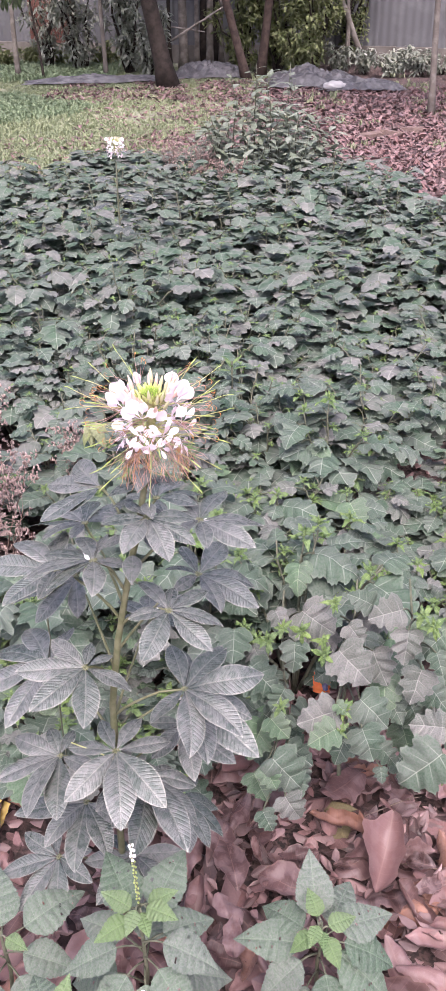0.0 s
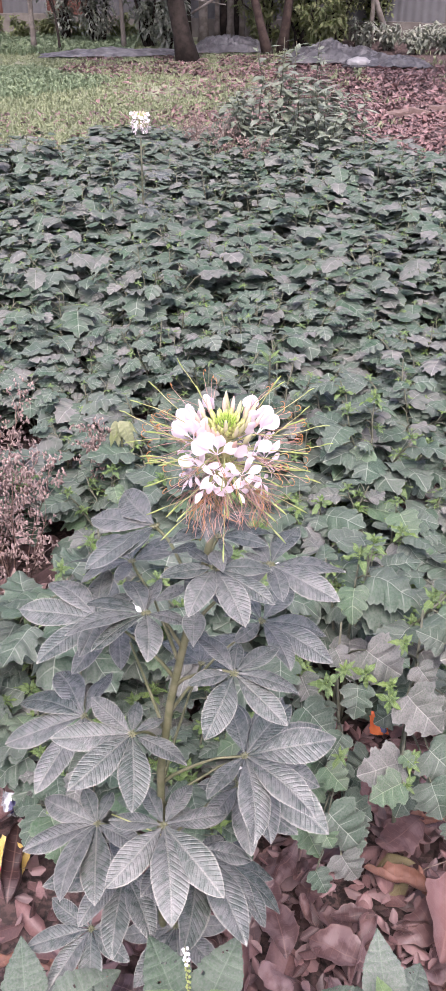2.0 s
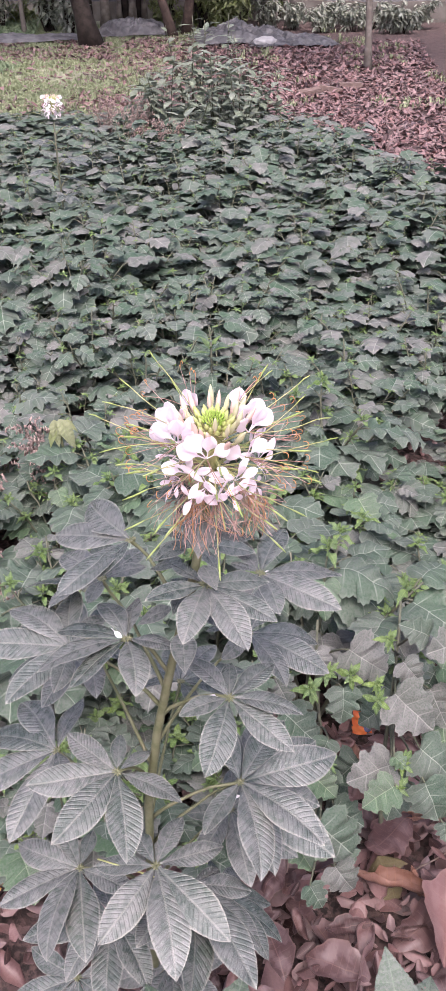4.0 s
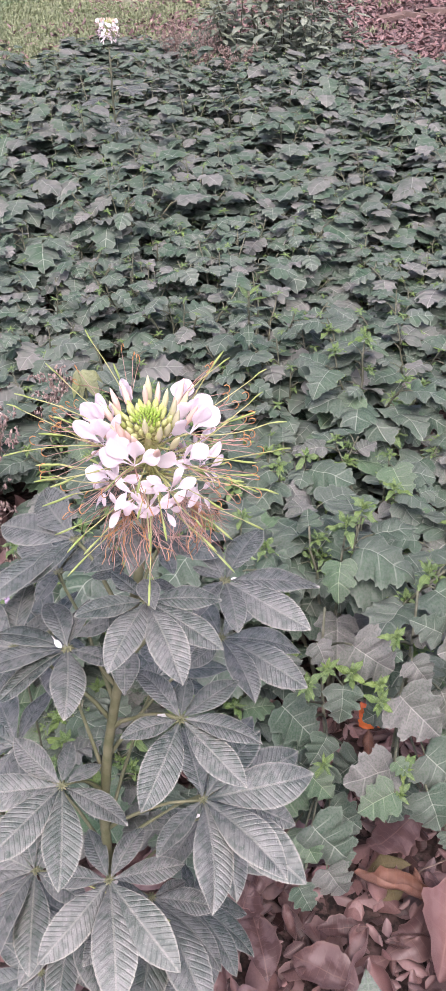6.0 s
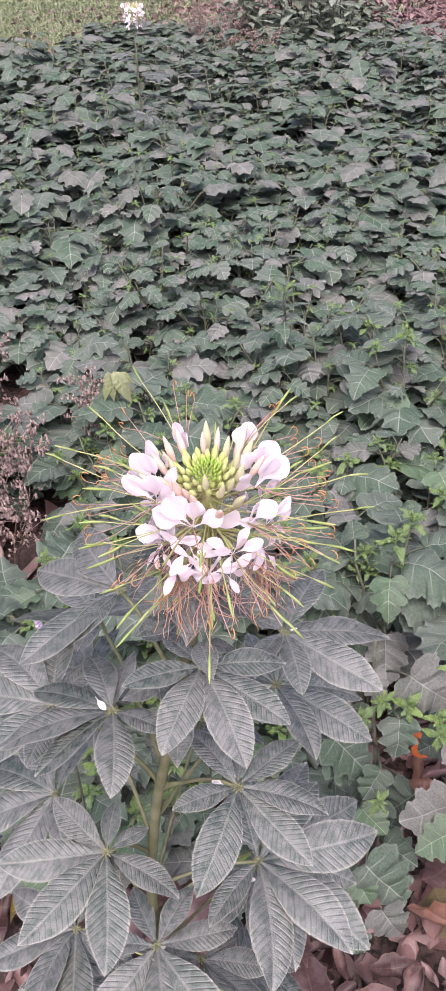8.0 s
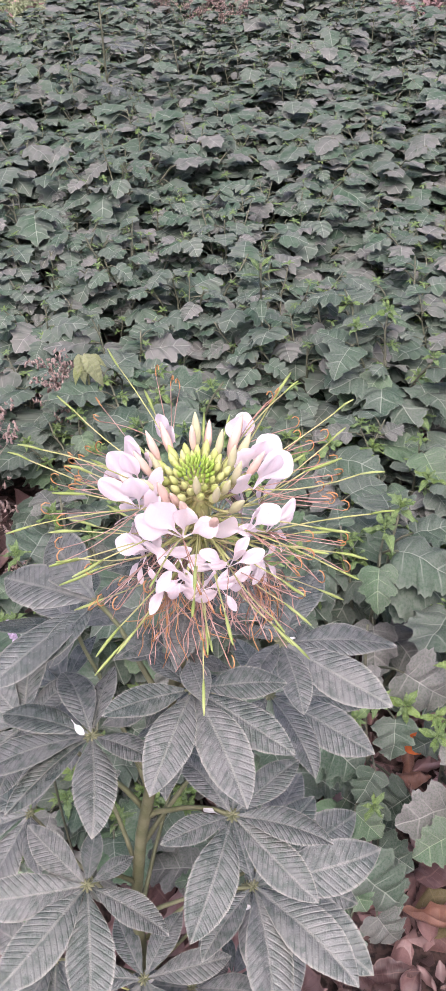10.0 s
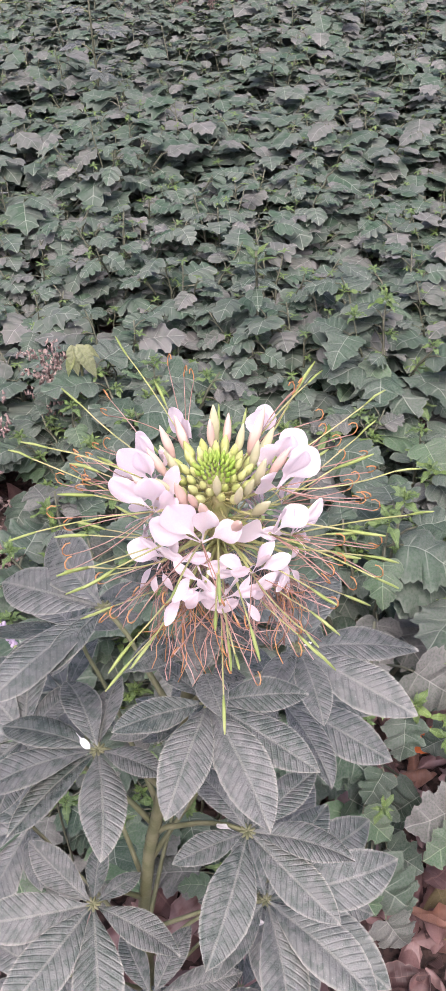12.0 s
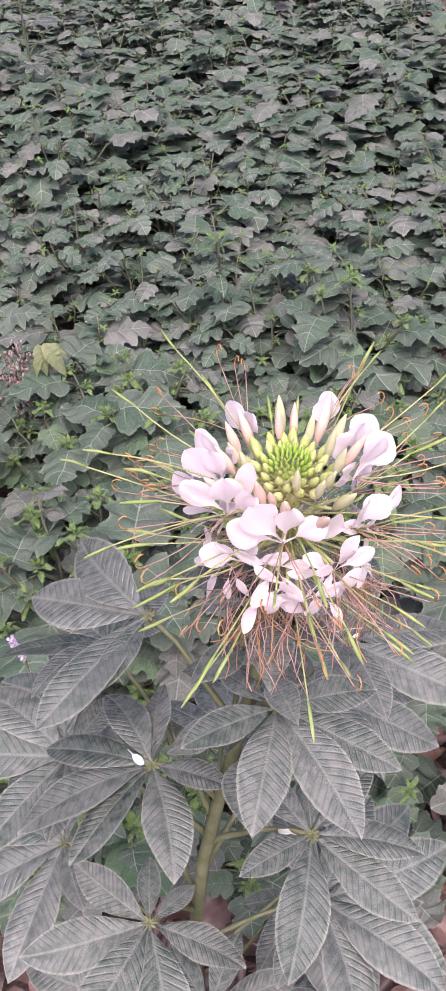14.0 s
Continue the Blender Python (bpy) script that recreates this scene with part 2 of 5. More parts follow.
M_TWIG = plain_material("dry_twig", (0.2, 0.14, 0.11), (0.34, 0.26, 0.22), 60, 0.8, 0.001)
M_YELLOW_LEAF = leaf_material("yellowing_leaf", (0.27, 0.33, 0.11), (0.40, 0.42, 0.20), (0.4, 0.4, 0.27), 0.3, (0.45, 0.48, 0.25), 0.13, 0.05, vein_mix=0.3, glow=0.25)
M_PURPLE = plain_material("lilac_floret", (0.5, 0.38, 0.55), (0.7, 0.6, 0.74), 90, 0.5)


def ground_material():
    m, n, l, p = shader("leaf_littered_soil")
    a, b, c = grain(n, l, 0.9, 5), grain(n, l, 14, 5), grain(n, l, 90, 4)
    t, v = n.new("ShaderNodeTexCoord"), n.new("ShaderNodeTexVoronoi")
    l.new(t.outputs["Object"], v.inputs["Vector"])
    v.inputs["Scale"].default_value = 24
    soil = blend(n, l, ranged(n, l, b, 0.35, 0.65), (0.022, 0.016, 0.0145), (0.058, 0.039, 0.035))
    bits = blend(n, l, v.outputs["Color"], (0.075, 0.044, 0.04), (0.143, 0.088, 0.082))
    soil = blend(n, l, ranged(n, l, c, 0.4, 0.6), soil, bits)
    # green cover on the open side of the plot
    xy = n.new("ShaderNodeSeparateXYZ")
    l.new(t.outputs["Object"], xy.inputs[0])
    side = calc(n, l, "ADD", calc(n, l, "MULTIPLY_ADD", xy.outputs[0], -0.6, 0.1), calc(n, l, "MULTIPLY_ADD", a, 3.0, -1.5))
    far = ranged(n, l, xy.outputs[1], 5.8, 7.6)
    cover = calc(n, l, "MULTIPLY", ranged(n, l, side, -0.2, 0.6), far)
    turf = blend(n, l, ranged(n, l, b, 0.3, 0.7), (0.21, 0.225, 0.14), (0.31, 0.31, 0.21))
    colour = blend(n, l, calc(n, l, "MULTIPLY", cover, ranged(n, l, c, 0.3, 0.55, 0.5, 1.0)), soil, turf)
    l.new(colour, p.inputs["Base Color"])
    p.inputs["Roughness"].default_value = 0.9
    bumped(n, l, p, calc(n, l, "ADD", b, v.outputs["Distance"]), 0.8, 0.012)
    return m


M_GROUND = ground_material()


# ---- building helpers ----
def mesh_data(name, verts, faces, uvs=None, smooth=True):
    me = bpy.data.meshes.new(name)
    me.from_pydata([tuple(v) for v in verts], [], faces)
    if uvs is not None:
        layer = me.uv_layers.new(name="UVMap")
        idx = np.empty(len(me.loops), dtype=np.int32)
        me.loops.foreach_get("vertex_index", idx)
        uv = np.asarray(uvs, dtype=np.float32)
        layer.data.foreach_set("uv", uv[idx, :2].ravel())
        if uv.shape[1] > 2:
            rim = me.uv_layers.new(name="Edge")
            rim.data.foreach_set("uv", np.repeat(uv[idx, 2:3], 2, axis=1).ravel())
    if smooth:
        me.polygons.foreach_set("use_smooth", [True] * len(me.polygons))
    me.update()
    return me


def part(name, data, material, parent=None, label="", m=None, kind=""):
    """Links mesh data, or a (verts, faces[, uvs]) group, as one object under a thing or a part."""
    if isinstance(data, Soup):
        data = data.data(name)
    if material is not None and not data.materials:
        data.materials.append(material)
    ob = new(name, data)
    ob.parent = parent
    if m is not None:
        ob.matrix_basis = m
    return tagged(ob, label=label, kind=kind)


def thing(name, label, category, m=None, group="", kind=""):
    ob = new(name)
    ob.empty_display_size = 0.05
    if m is not None:
        ob.matrix_basis = m
    return tagged(ob, label, category, group, kind)


class Soup:
    """Gathers pieces of one mesh."""

    def __init__(self):
        self.v, self.f, self.t = [], [], []

    def add(self, verts, faces, uvs=None, m=None):
        k = len(self.v)
        self.v += [m @ Vector(v) for v in verts] if m is not None else [Vector(v) for v in verts]
        self.f += [tuple(i + k for i in q) for q in faces]
        self.t += list(uvs) if uvs is not None else [(0.5, 0.5, 0.0)] * len(verts)
        return self

    def data(self, name, smooth=True):
        return mesh_data(name, self.v, self.f, self.t, smooth)


def tube(points, radii, sides=5):
    """A tapered tube along points, with closed ends."""
    pts = [Vector(p) for p in points]
    verts, faces, uvs = [], [], []
    for i, p in enumerate(pts):
        d = (pts[min(i + 1, len(pts) - 1)] - pts[max(i - 1, 0)]).normalized()
        a = d.cross(Vector((0.31, 0.17, 0.93)) if abs(d.z) < 0.95 else Vector((1, 0, 0))).normalized()
        b = d.cross(a)
        r = radii[i] if isinstance(radii, (list, tuple)) else radii
        for k in range(sides):
            w = 2 * math.pi * k / sides
            verts.append(p + r * (math.cos(w) * a + math.sin(w) * b))
            uvs.append((0.5, i / (len(pts) - 1), 0.0))
    for i in range(len(pts) - 1):
        for k in range(sides):
            faces.append((i * sides + k, i * sides + (k + 1) % sides, (i + 1) * sides + (k + 1) % sides, (i + 1) * sides + k))
    faces.append(tuple(range(sides))[::-1])
    faces.append(tuple((len(pts) - 1) * sides + k for k in range(sides)))
    return verts, faces, uvs


def bend(a, b, sag=0.0, n=5, wob=0.0, rng=random):
    """Points from a to b with a sideways or downward bow."""
    a, b = Vector(a), Vector(b)
    out = []
    for i in range(n + 1):
        t = i / n
        p = a.lerp(b, t) + Vector((0, 0, -sag * 4 * t * (1 - t)))
        if 0 < i < n and wob:
            p += Vector((rng.uniform(-wob, wob), rng.uniform(-wob, wob), rng.uniform(-wob, wob)))
        out.append(p)
    return out


def blade(rows, size, shear=0.0, fold=0.25, droop=0.4, wave=0.0, cols=5, twist=0.0, rng=random, ragged=0.0, ripple=(0, 0.0, 0.0), lead=0.0):
    """A leaf blade from its base at 0 along +y, upper side +z. rows: (place along, half width), in leaf lengths."""
    verts, faces, uvs = [], [], []
    ph, ph2 = rng.uniform(0, 6), rng.uniform(0, 6)
    for u, w in rows:
        along = u
        if lead:
            us, ws = [q[0] for q in rows], [q[1] for q in rows]
            for _ in range(12):
                along = min(1.0, u + lead * float(np.interp(along, us, ws)))
            w = float(np.interp(along, us, ws))
        for k in range(cols):
            v = -1 + 2 * k / (cols - 1)
            wr = w * (1 + (rng.uniform(-ragged, ragged) if abs(v) == 1 else 0))
            x = v * wr
            s = u + shear * abs(x) if not lead else u + abs(v) * (along - u)
            a = droop * s
            y, z = (math.sin(a) / droop, -(1 - math.cos(a)) / droop) if abs(droop) > 1e-3 else (s, 0)
            z += fold * abs(x) - fold * 0.9 * x * x / max(w, 0.05)
            if ripple[0]:
                lift = abs(((u - ripple[2]) * ripple[0]) % 1.0 - 0.5) * 2
                z += ripple[1] * (1 - lift * lift) * min(1.0, 4 * abs(x) / max(w, 0.02)) * (1 - 0.35 * abs(v)) * min(1, w * 12)
            z += wave * abs(v) * math.sin(9 * u + (ph if v < 0 else ph2))
            tw = twist * u
            verts.append(Vector((x * math.cos(tw) - z * math.sin(tw), y, x * math.sin(tw) + z * math.cos(tw))) * size)
            uvs.append((x + 0.5, u, max(abs(v), 2 * u - 1.0)))
    for i in range(len(rows) - 1):
        for k in range(cols - 1):
            q = i * cols + k
            faces.append((q, q + 1, q + cols + 1, q + cols))
    return verts, faces, uvs


LOBED = ((0, 0.03), (0.02, 0.20), (0.07, 0.34), (0.13, 0.43), (0.18, 0.462), (0.23, 0.43), (0.29, 0.335), (0.33, 0.315), (0.38, 0.37), (0.44, 0.40),
         (0.49, 0.375), (0.56, 0.265), (0.61, 0.222), (0.67, 0.24), (0.72, 0.245), (0.79, 0.17), (0.87, 0.10), (0.94, 0.05), (1, 0.006))
OVATE = ((0, 0.02), (0.06, 0.13), (0.16, 0.235), (0.28, 0.30), (0.4, 0.31), (0.52, 0.285), (0.65, 0.225), (0.78, 0.145), (0.9, 0.065), (1, 0.004))
LEAFLET = ((0, 0.01), (0.08, 0.032), (0.2, 0.092), (0.33, 0.15), (0.46, 0.184), (0.58, 0.19), (0.69, 0.174), (0.79, 0.142), (0.88, 0.096), (0.95, 0.047), (1, 0.003))
LANCE = ((0, 0.02), (0.2, 0.11), (0.45, 0.16), (0.7, 0.12), (1, 0.005))
SMALL = ((0, 0.02), (0.3, 0.2), (0.65, 0.17), (1, 0.005))
DEAD = ((0, 0.04), (0.1, 0.15), (0.25, 0.23), (0.45, 0.265), (0.65, 0.245), (0.82, 0.175), (0.94, 0.09), (1, 0.02))


def finer(rows, count):
    """The same outline with evenly spaced rows."""
    us, ws = [r[0] for r in rows], [r[1] for r in rows]
    return tuple((k / count, float(np.interp(k / count, us, ws))) for k in range(count + 1))


def aim(base, direction, up=(0, 0, 1), scale=1.0, roll=0.0):
    """A pose at base whose +y goes along direction and whose +z keeps near up."""
    y = Vector(direction).normalized()
    x = y.cross(Vector(up))
    x = x.normalized() if x.length > 1e-4 else Vector((1, 0, 0))
    z = x.cross(y)
    r = Matrix((x, y, z)).transposed().to_4x4()
    return Matrix.Translation(base) @ r @ Matrix.Rotation(roll, 4, "Y") @ Matrix.Scale(scale, 4)


def heading(az, tilt):
    """az: degrees, 0 towards -y, 90 towards +x; tilt: degrees downward."""
    a, t = radians(az), radians(tilt)
    return Vector((math.sin(a) * math.cos(t), -math.cos(a) * math.cos(t), -math.sin(t)))


# ---- ground ----
def build_ground():
    span = [0.0]
    step = 0.06
    while span[-1] < 400:
        span.append(span[-1] + step)
        step = min(step * 1.09, 60)
    ax = np.array([-s for s in span[:0:-1]] + span)
    nx = len(ax)
    verts = []
    for y in ax:
        for x in ax:
            yy = y + 1.2
            d = math.hypot(x, y)
            h = 0.012 * noise.noise((x * 3, yy * 3, 0)) + 0.03 * noise.noise((x * 0.6, yy * 0.6, 4)) * min(1, max(0, d - 0.8))
            verts.append((x, yy, h - 0.012))
    faces = [(j * nx + i, j * nx + i + 1, (j + 1) * nx + i + 1, (j + 1) * nx + i) for j in range(nx - 1) for i in range(nx - 1)]
    tagged(part("ground", mesh_data("ground", verts, faces), M_GROUND), "brown soil under fallen leaves, grassy at the back", "ground", kind="structure")


build_ground()


# ---- tin fence behind the plot ----
def build_fence():
    rng = random.Random(3)
    fence = thing("fence", "weathered grey tin sheet fence with rusty sheets", "fence", kind="structure")
    along = Vector((1, -0.24, 0)).normalized()
    back = Vector((0.24, 1, 0)).normalized()
    width, n = 0.74, 40

    def sheet(seed):
        r = random.Random(seed)
        verts, faces, uvs = [], [], []
        waves, cols, rows = 7, 57, 5
        for j in range(rows):
            for i in range(cols):
                u = i / (cols - 1)
                d = 0.005 * math.sin(2 * math.pi * waves * u) + 0.01 * noise.noise((u * 3, j * 0.8, seed))
                verts.append((u * width * 1.03, d, 0.2 + j * 2.0 / (rows - 1)))
                uvs.append((u, j / 4))
        for j in range(rows - 1):
            for i in range(cols - 1):
                q = j * cols + i
                faces.append((q, q + 1, q + cols + 1, q + cols))
        return mesh_data("tin_sheet", verts, faces, uvs)

    grey, rust = [sheet(s) for s in range(3)], [sheet(7), sheet(8)]
    for me in grey:
        me.materials.append(M_SHEET)
    for me in rust:
        me.materials.append(M_RUST)
    turn = math.atan2(along.y, along.x)
    rusty = (13, 14, 16)
    for i in range(n):
        at = Vector((0, 14.6, 0)) + along * (i - n / 2) * width + back * (0.006 if i % 2 else -0.006)
        me = rng.choice(rust if i in rusty else grey)
        part("tin_sheet", me, None, fence, "rusty brown tin sheet" if i in rusty else "", Matrix.Translation(at) @ Matrix.Rotation(turn, 4, "Z"))
        if i % 3 == 0:
            p = at + back * 0.08
            part("post", Soup().add(*tube([p, p + Vector((0, 0, 2.3))], 0.045, 8)), M_BARK_PALE, fence)
    a = Vector((0, 14.6, 0)) - along * 15
    b = Vector((0, 14.6, 0)) + along * 15
    s = Soup()
    for k in range(60):
        p, q = a.lerp(b, k / 60), a.lerp(b, (k + 1) / 60)
        o = back * 0.06
        t = 0.24 + 0.01 * math.sin(k * 1.7)
        vs = [p - o, q - o, q + o, p + o]
        s.add([v + Vector((0, 0, -0.1)) for v in vs] + [v + Vector((0, 0, t)) for v in vs], [(0, 1, 5, 4), (1, 2, 6, 5), (2, 3, 7, 6), (3, 0, 4, 7), (4, 5, 6, 7)])
    part("plinth", s.data("plinth", False), M_PLINTH, fence, "low weathered concrete plinth")


build_fence()


# ---- trees and bushes at the back ----
def leaf_cloud(soup, rng, centre, spread, count, size, rows=SMALL, flat=0.5):
    for _ in range(count):
        d = Vector((rng.gauss(0, 1), rng.gauss(0, 1), rng.gauss(0, 1))).normalized() * rng.random() ** 0.4
        p = Vector(centre) + Vector((d.x * spread[0], d.y * spread[1], d.z * spread[2]))
        s = size * rng.uniform(0.6, 1.25)
        vs, fs, us = blade(rows, 1, fold=0.3, droop=rng.uniform(0.2, 0.9), cols=3, rng=rng)
        soup.add(vs, fs, us, aim(p, heading(rng.uniform(0, 360), rng.uniform(-25, 60)), (rng.uniform(-flat, flat), rng.uniform(-flat, flat), 1), s))


def build_tree(base, lean, radius, height, bark, leaf, label, seed, crown_from=1.6, crown_r=1.0, leaves=1500, size=0.11, rough=0.05):
    rng = random.Random(seed)
    tree = thing("tree", label, "tree", Matrix.Translation(base))
    n = 12
    pts, rad = [], []
    for i in range(n + 1):
        t = i / n
        h = height * t
        pts.append((lean[0] * h + rough * noise.noise((h * 1.5, seed, 0)) * t, lean[1] * h + rough * noise.noise((h * 1.5, seed, 9)) * t, h - 0.05))
        rad.append(radius * (1 + 0.45 * math.exp(-h * 9)) * (1 - 0.6 * t) * (1 + 0.06 * noise.noise((h * 5, seed, 3))))
    part("trunk", Soup().add(*tube(pts, rad, 12)), bark, tree)
    crown = Soup()
    for k in range(7):
        t = rng.uniform(crown_from / height, 0.95)
        p = Vector(pts[int(t * n)])
        e = p + Vector((rng.uniform(-1, 1), rng.uniform(-1, 1), rng.uniform(0.2, 0.8))) * crown_r
        part("limb", Soup().add(*tube(bend(p, e, -0.08, 5, 0.04, rng), [radius * 0.35 * (1 - 0.15 * i) for i in range(6)], 6)), bark, tree)
        for c in range(4):
            leaf_cloud(crown, rng, p.lerp(e, 0.4 + 0.2 * c), (0.35 * crown_r, 0.35 * crown_r, 0.22 * crown_r), leaves // 28, size, LANCE)
    part("crown", crown, leaf, tree)
    return tree


def build_bush(base, width, height, stems, leaf, bark, label, seed, leaves=1200, size=0.055, rows=SMALL, low=0.12):
    rng = random.Random(seed)
    bush = thing("bush", label, "bush", Matrix.Translation(base))
    crown = Soup()
    for k in range(stems):
        az = rng.uniform(0, 360)
        e = heading(az, 0) * width * rng.uniform(0.2, 0.9) + Vector((0, 0, height * rng.uniform(0.6, 1.0)))
        s = Vector((rng.uniform(-0.1, 0.1) * width, rng.uniform(-0.1, 0.1) * width, -0.02))
        path = bend(s, e, -0.05 * height, 7, 0.03 * height, rng)
        part("branch", Soup().add(*tube(path, [0.02 * height * (1 - 0.11 * i) for i in range(8)], 6)), bark, bush)
        for i in range(1, 8):
            p = path[i]
            if p.z < low * height:
                continue
            twig = p + heading(rng.uniform(0, 360), rng.uniform(-40, 15)) * width * rng.uniform(0.15, 0.4)
            crown.add(*tube(bend(p, twig, 0.01, 3, 0.01, rng), 0.004, 4))
            m = leaves // (stems * 7)
            for q in range(3):
                leaf_cloud(crown, rng, p.lerp(twig, 0.35 + 0.35 * q), (0.13 * width, 0.13 * width, 0.1 * height), m // 3 + 1, size, rows)
    part("crown", crown, leaf, bush)
    return bush


# crowns of trees 11, 12 and 14: out of view, widened to shade the back
build_tree((-0.63, 11.85, 0), (-0.215, 0.05), 0.108, 4.2, M_BARK_DARK, M_TREE_LEAF, "leaning tree with a thick dark brown trunk", 11, leaves=4500, crown_r=2.2, size=0.17, crown_from=2.2)
build_tree((0.33, 12.6, 0), (-0.29, 0.05), 0.056, 3.6, M_BARK_RED, M_TREE_LEAF, "slim leaning tree with reddish brown bark", 12, leaves=2200, crown_r=1.8, size=0.15, crown_from=2.0)
build_tree((0.50, 12.9, 0), (0.12, 0.06), 0.06, 3.4, M_BARK_RED, M_TREE_LEAF, "slim reddish tree beside a tarpaulin heap", 13, leaves=1300)
build_tree((2.07, 9.6, 0), (-0.045, 0.0), 0.034, 3.0, M_BARK_PALE, M_TREE_LEAF, "young tree with a thin straight pale trunk", 14, leaves=2600, rough=0.02, crown_r=1.6, size=0.16, crown_from=2.0)
for k, (x, y, r, dark) in enumerate(((-0.52, 13.9, 0.065, 0), (-0.34, 14.1, 0.035, 0), (-0.16, 13.8, 0.05, 0), (0.0, 13.95, 0.036, 0),
                                     (-0.72, 14.0, 0.03, 1), (-0.25, 14.15, 0.06, 1), (-0.08, 14.2, 0.07, 1))):
    build_tree((x, y, 0), (0.01 * (k % 3 - 1), 0), r, 3.6, M_BARK_DARK if dark else M_BARK_PALE, M_TREE_LEAF,
               "dark slender trunk by the fence" if dark else "pale slender trunk by the fence", 20 + k, crown_from=2.0, crown_r=0.8, leaves=600, rough=0.03)
build_tree((-2.62, 12.8, 0), (0.0, 0.0), 0.035, 2.6, M_BARK_PALE, M_TREE_LEAF, "thin grey sapling standing in grass", 31, leaves=500, crown_r=0.5, rough=0.04)
build_tree((-2.25, 12.6, 0), (-0.1, 0.05), 0.016, 2.2, M_BARK_DARK, M_TREE_LEAF, "thin dark sapling leaning slightly", 32, leaves=300, crown_r=0.4, rough=0.05)
build_tree((-1.50, 12.95, 0), (-0.03, 0.0), 0.03, 2.4, M_BARK_PALE, M_TREE_LEAF, "thin pale sapling before a bush", 33, leaves=400, crown_r=0.5, rough=0.03)
build_tree((-3.35, 13.3, 0), (-0.05, 0.0), 0.04, 2.8, M_BARK_PALE, M_TREE_LEAF, "thin pale sapling before rusty sheets", 34, leaves=400, crown_r=0.5, rough=0.06)
build_tree((-3.75, 13.5, 0), (-0.12, 0.0), 0.03, 2.6, M_BARK_PALE, M_TREE_LEAF, "thin crooked pale sapling by the fence", 35, leaves=400, crown_r=0.5, rough=0.08)

for x, y, w, h, leaf, n, size, seed in ((-1.9, 13.6, 0.55, 1.3, M_BUSH_DULL, 1500, 0.06, 41), (-1.2, 13.4, 0.55, 1.35, M_BUSH_DULL, 1800, 0.07, 42),
                                        (-0.95, 12.9, 0.35, 0.8, M_BUSH_DULL, 900, 0.07, 43), (-2.4, 13.9, 0.5, 1.2, M_BUSH_DULL, 900, 0.055, 44)):
    build_bush((x, y, 0), w, h, 7, leaf, M_BARK_DARK, "dull grey-green leafy bush near the fence", seed, int(n * 1.0), size * 1.5, LANCE)
for x, y, w, h, n, size, seed in ((0.75, 13.3, 0.5, 1.3, 1700, 0.055, 51), (1.2, 13.2, 0.55, 1.35, 1900, 0.05, 52), (1.75, 13.95, 0.42, 1.5, 1000, 0.045, 53),
                                  (0.3, 13.4, 0.5, 1.1, 1300, 0.055, 54), (0.95, 12.8, 0.35, 0.55, 700, 0.05, 55)):
    build_bush((x, y, 0), w, h, 7, M_BUSH_LIGHT, M_BARK_DARK, "yellowish green bush with small leaves", seed, n * 2, size * 1.5, SMALL)
for k in range(16):
    rng = random.Random(60 + k)
    x = (-4.2, -3.5, -3.0, -2.7, -2.2, -1.7, 0.9, 1.6, 2.2, 2.6, 3.0, 3.4, 2.4, 2.9, 3.2, 1.9)[k]
    y = 14.2 - 0.24 * x - rng.uniform(0.2, 1.0)
    build_bush((x, y, 0), 0.28, 0.3, 5, M_BUSH_LIGHT if k < 6 else M_BUSH_DULL, M_BARK_DARK, "low leafy weed at the fence foot", 60 + k, 500, 0.085, LANCE, low=0.1)


def build_low_branch():
    """A hanging leafy bough of a tree whose crown is above."""
    rng = random.Random(5)
    bough = thing("tree", "mango-like tree with dark drooping lance leaves", "tree", Matrix.Translation((-4.7, 11.4, 0)))
    part("trunk", Soup().add(*tube(bend((0, 0, -0.05), (-0.3, 0.1, 3.2), 0, 8, 0.02, rng), [0.075 - 0.005 * i for i in range(9)], 10)), M_BARK_DARK, bough)
    crown = Soup()
    for e, f in (((2.40, -1.1, 1.04), (2.2, -0.95, 1.3)), ((2.2, -0.8, 1.08), (2.1, -0.7, 1.4)), ((2.6, -1.3, 1.02), (2.3, -1.0, 1.35))):
        path = bend((-0.15, 0.05, 1.7), f, -0.15, 5, 0.02, rng) + [Vector(e)]
        part("limb", Soup().add(*tube(path, [0.025, 0.021, 0.018, 0.015, 0.012, 0.009, 0.005], 6)), M_BARK_DARK, bough)
        for _ in range(55):
            p = Vector(e) + Vector((rng.gauss(0, 0.13), rng.gauss(0, 0.13), rng.uniform(-0.02, 0.25)))
            vs, fs, us = blade(LANCE, 1, fold=0.3, droop=0.6, cols=3, rng=rng)
            crown.add(vs, fs, us, aim(p, heading(rng.uniform(0, 360), rng.uniform(20, 80)), (0, -0.4, 1), rng.uniform(0.11, 0.17)))
    for _ in range(14):
        leaf_cloud(crown, rng, (rng.uniform(-1, 0.6), rng.uniform(-0.8, 0.8), rng.uniform(2.0, 3.3)), (0.4, 0.4, 0.3), 60, 0.14, LANCE)
    part("crown", crown, M_TREE_LEAF, bough)


build_low_branch()


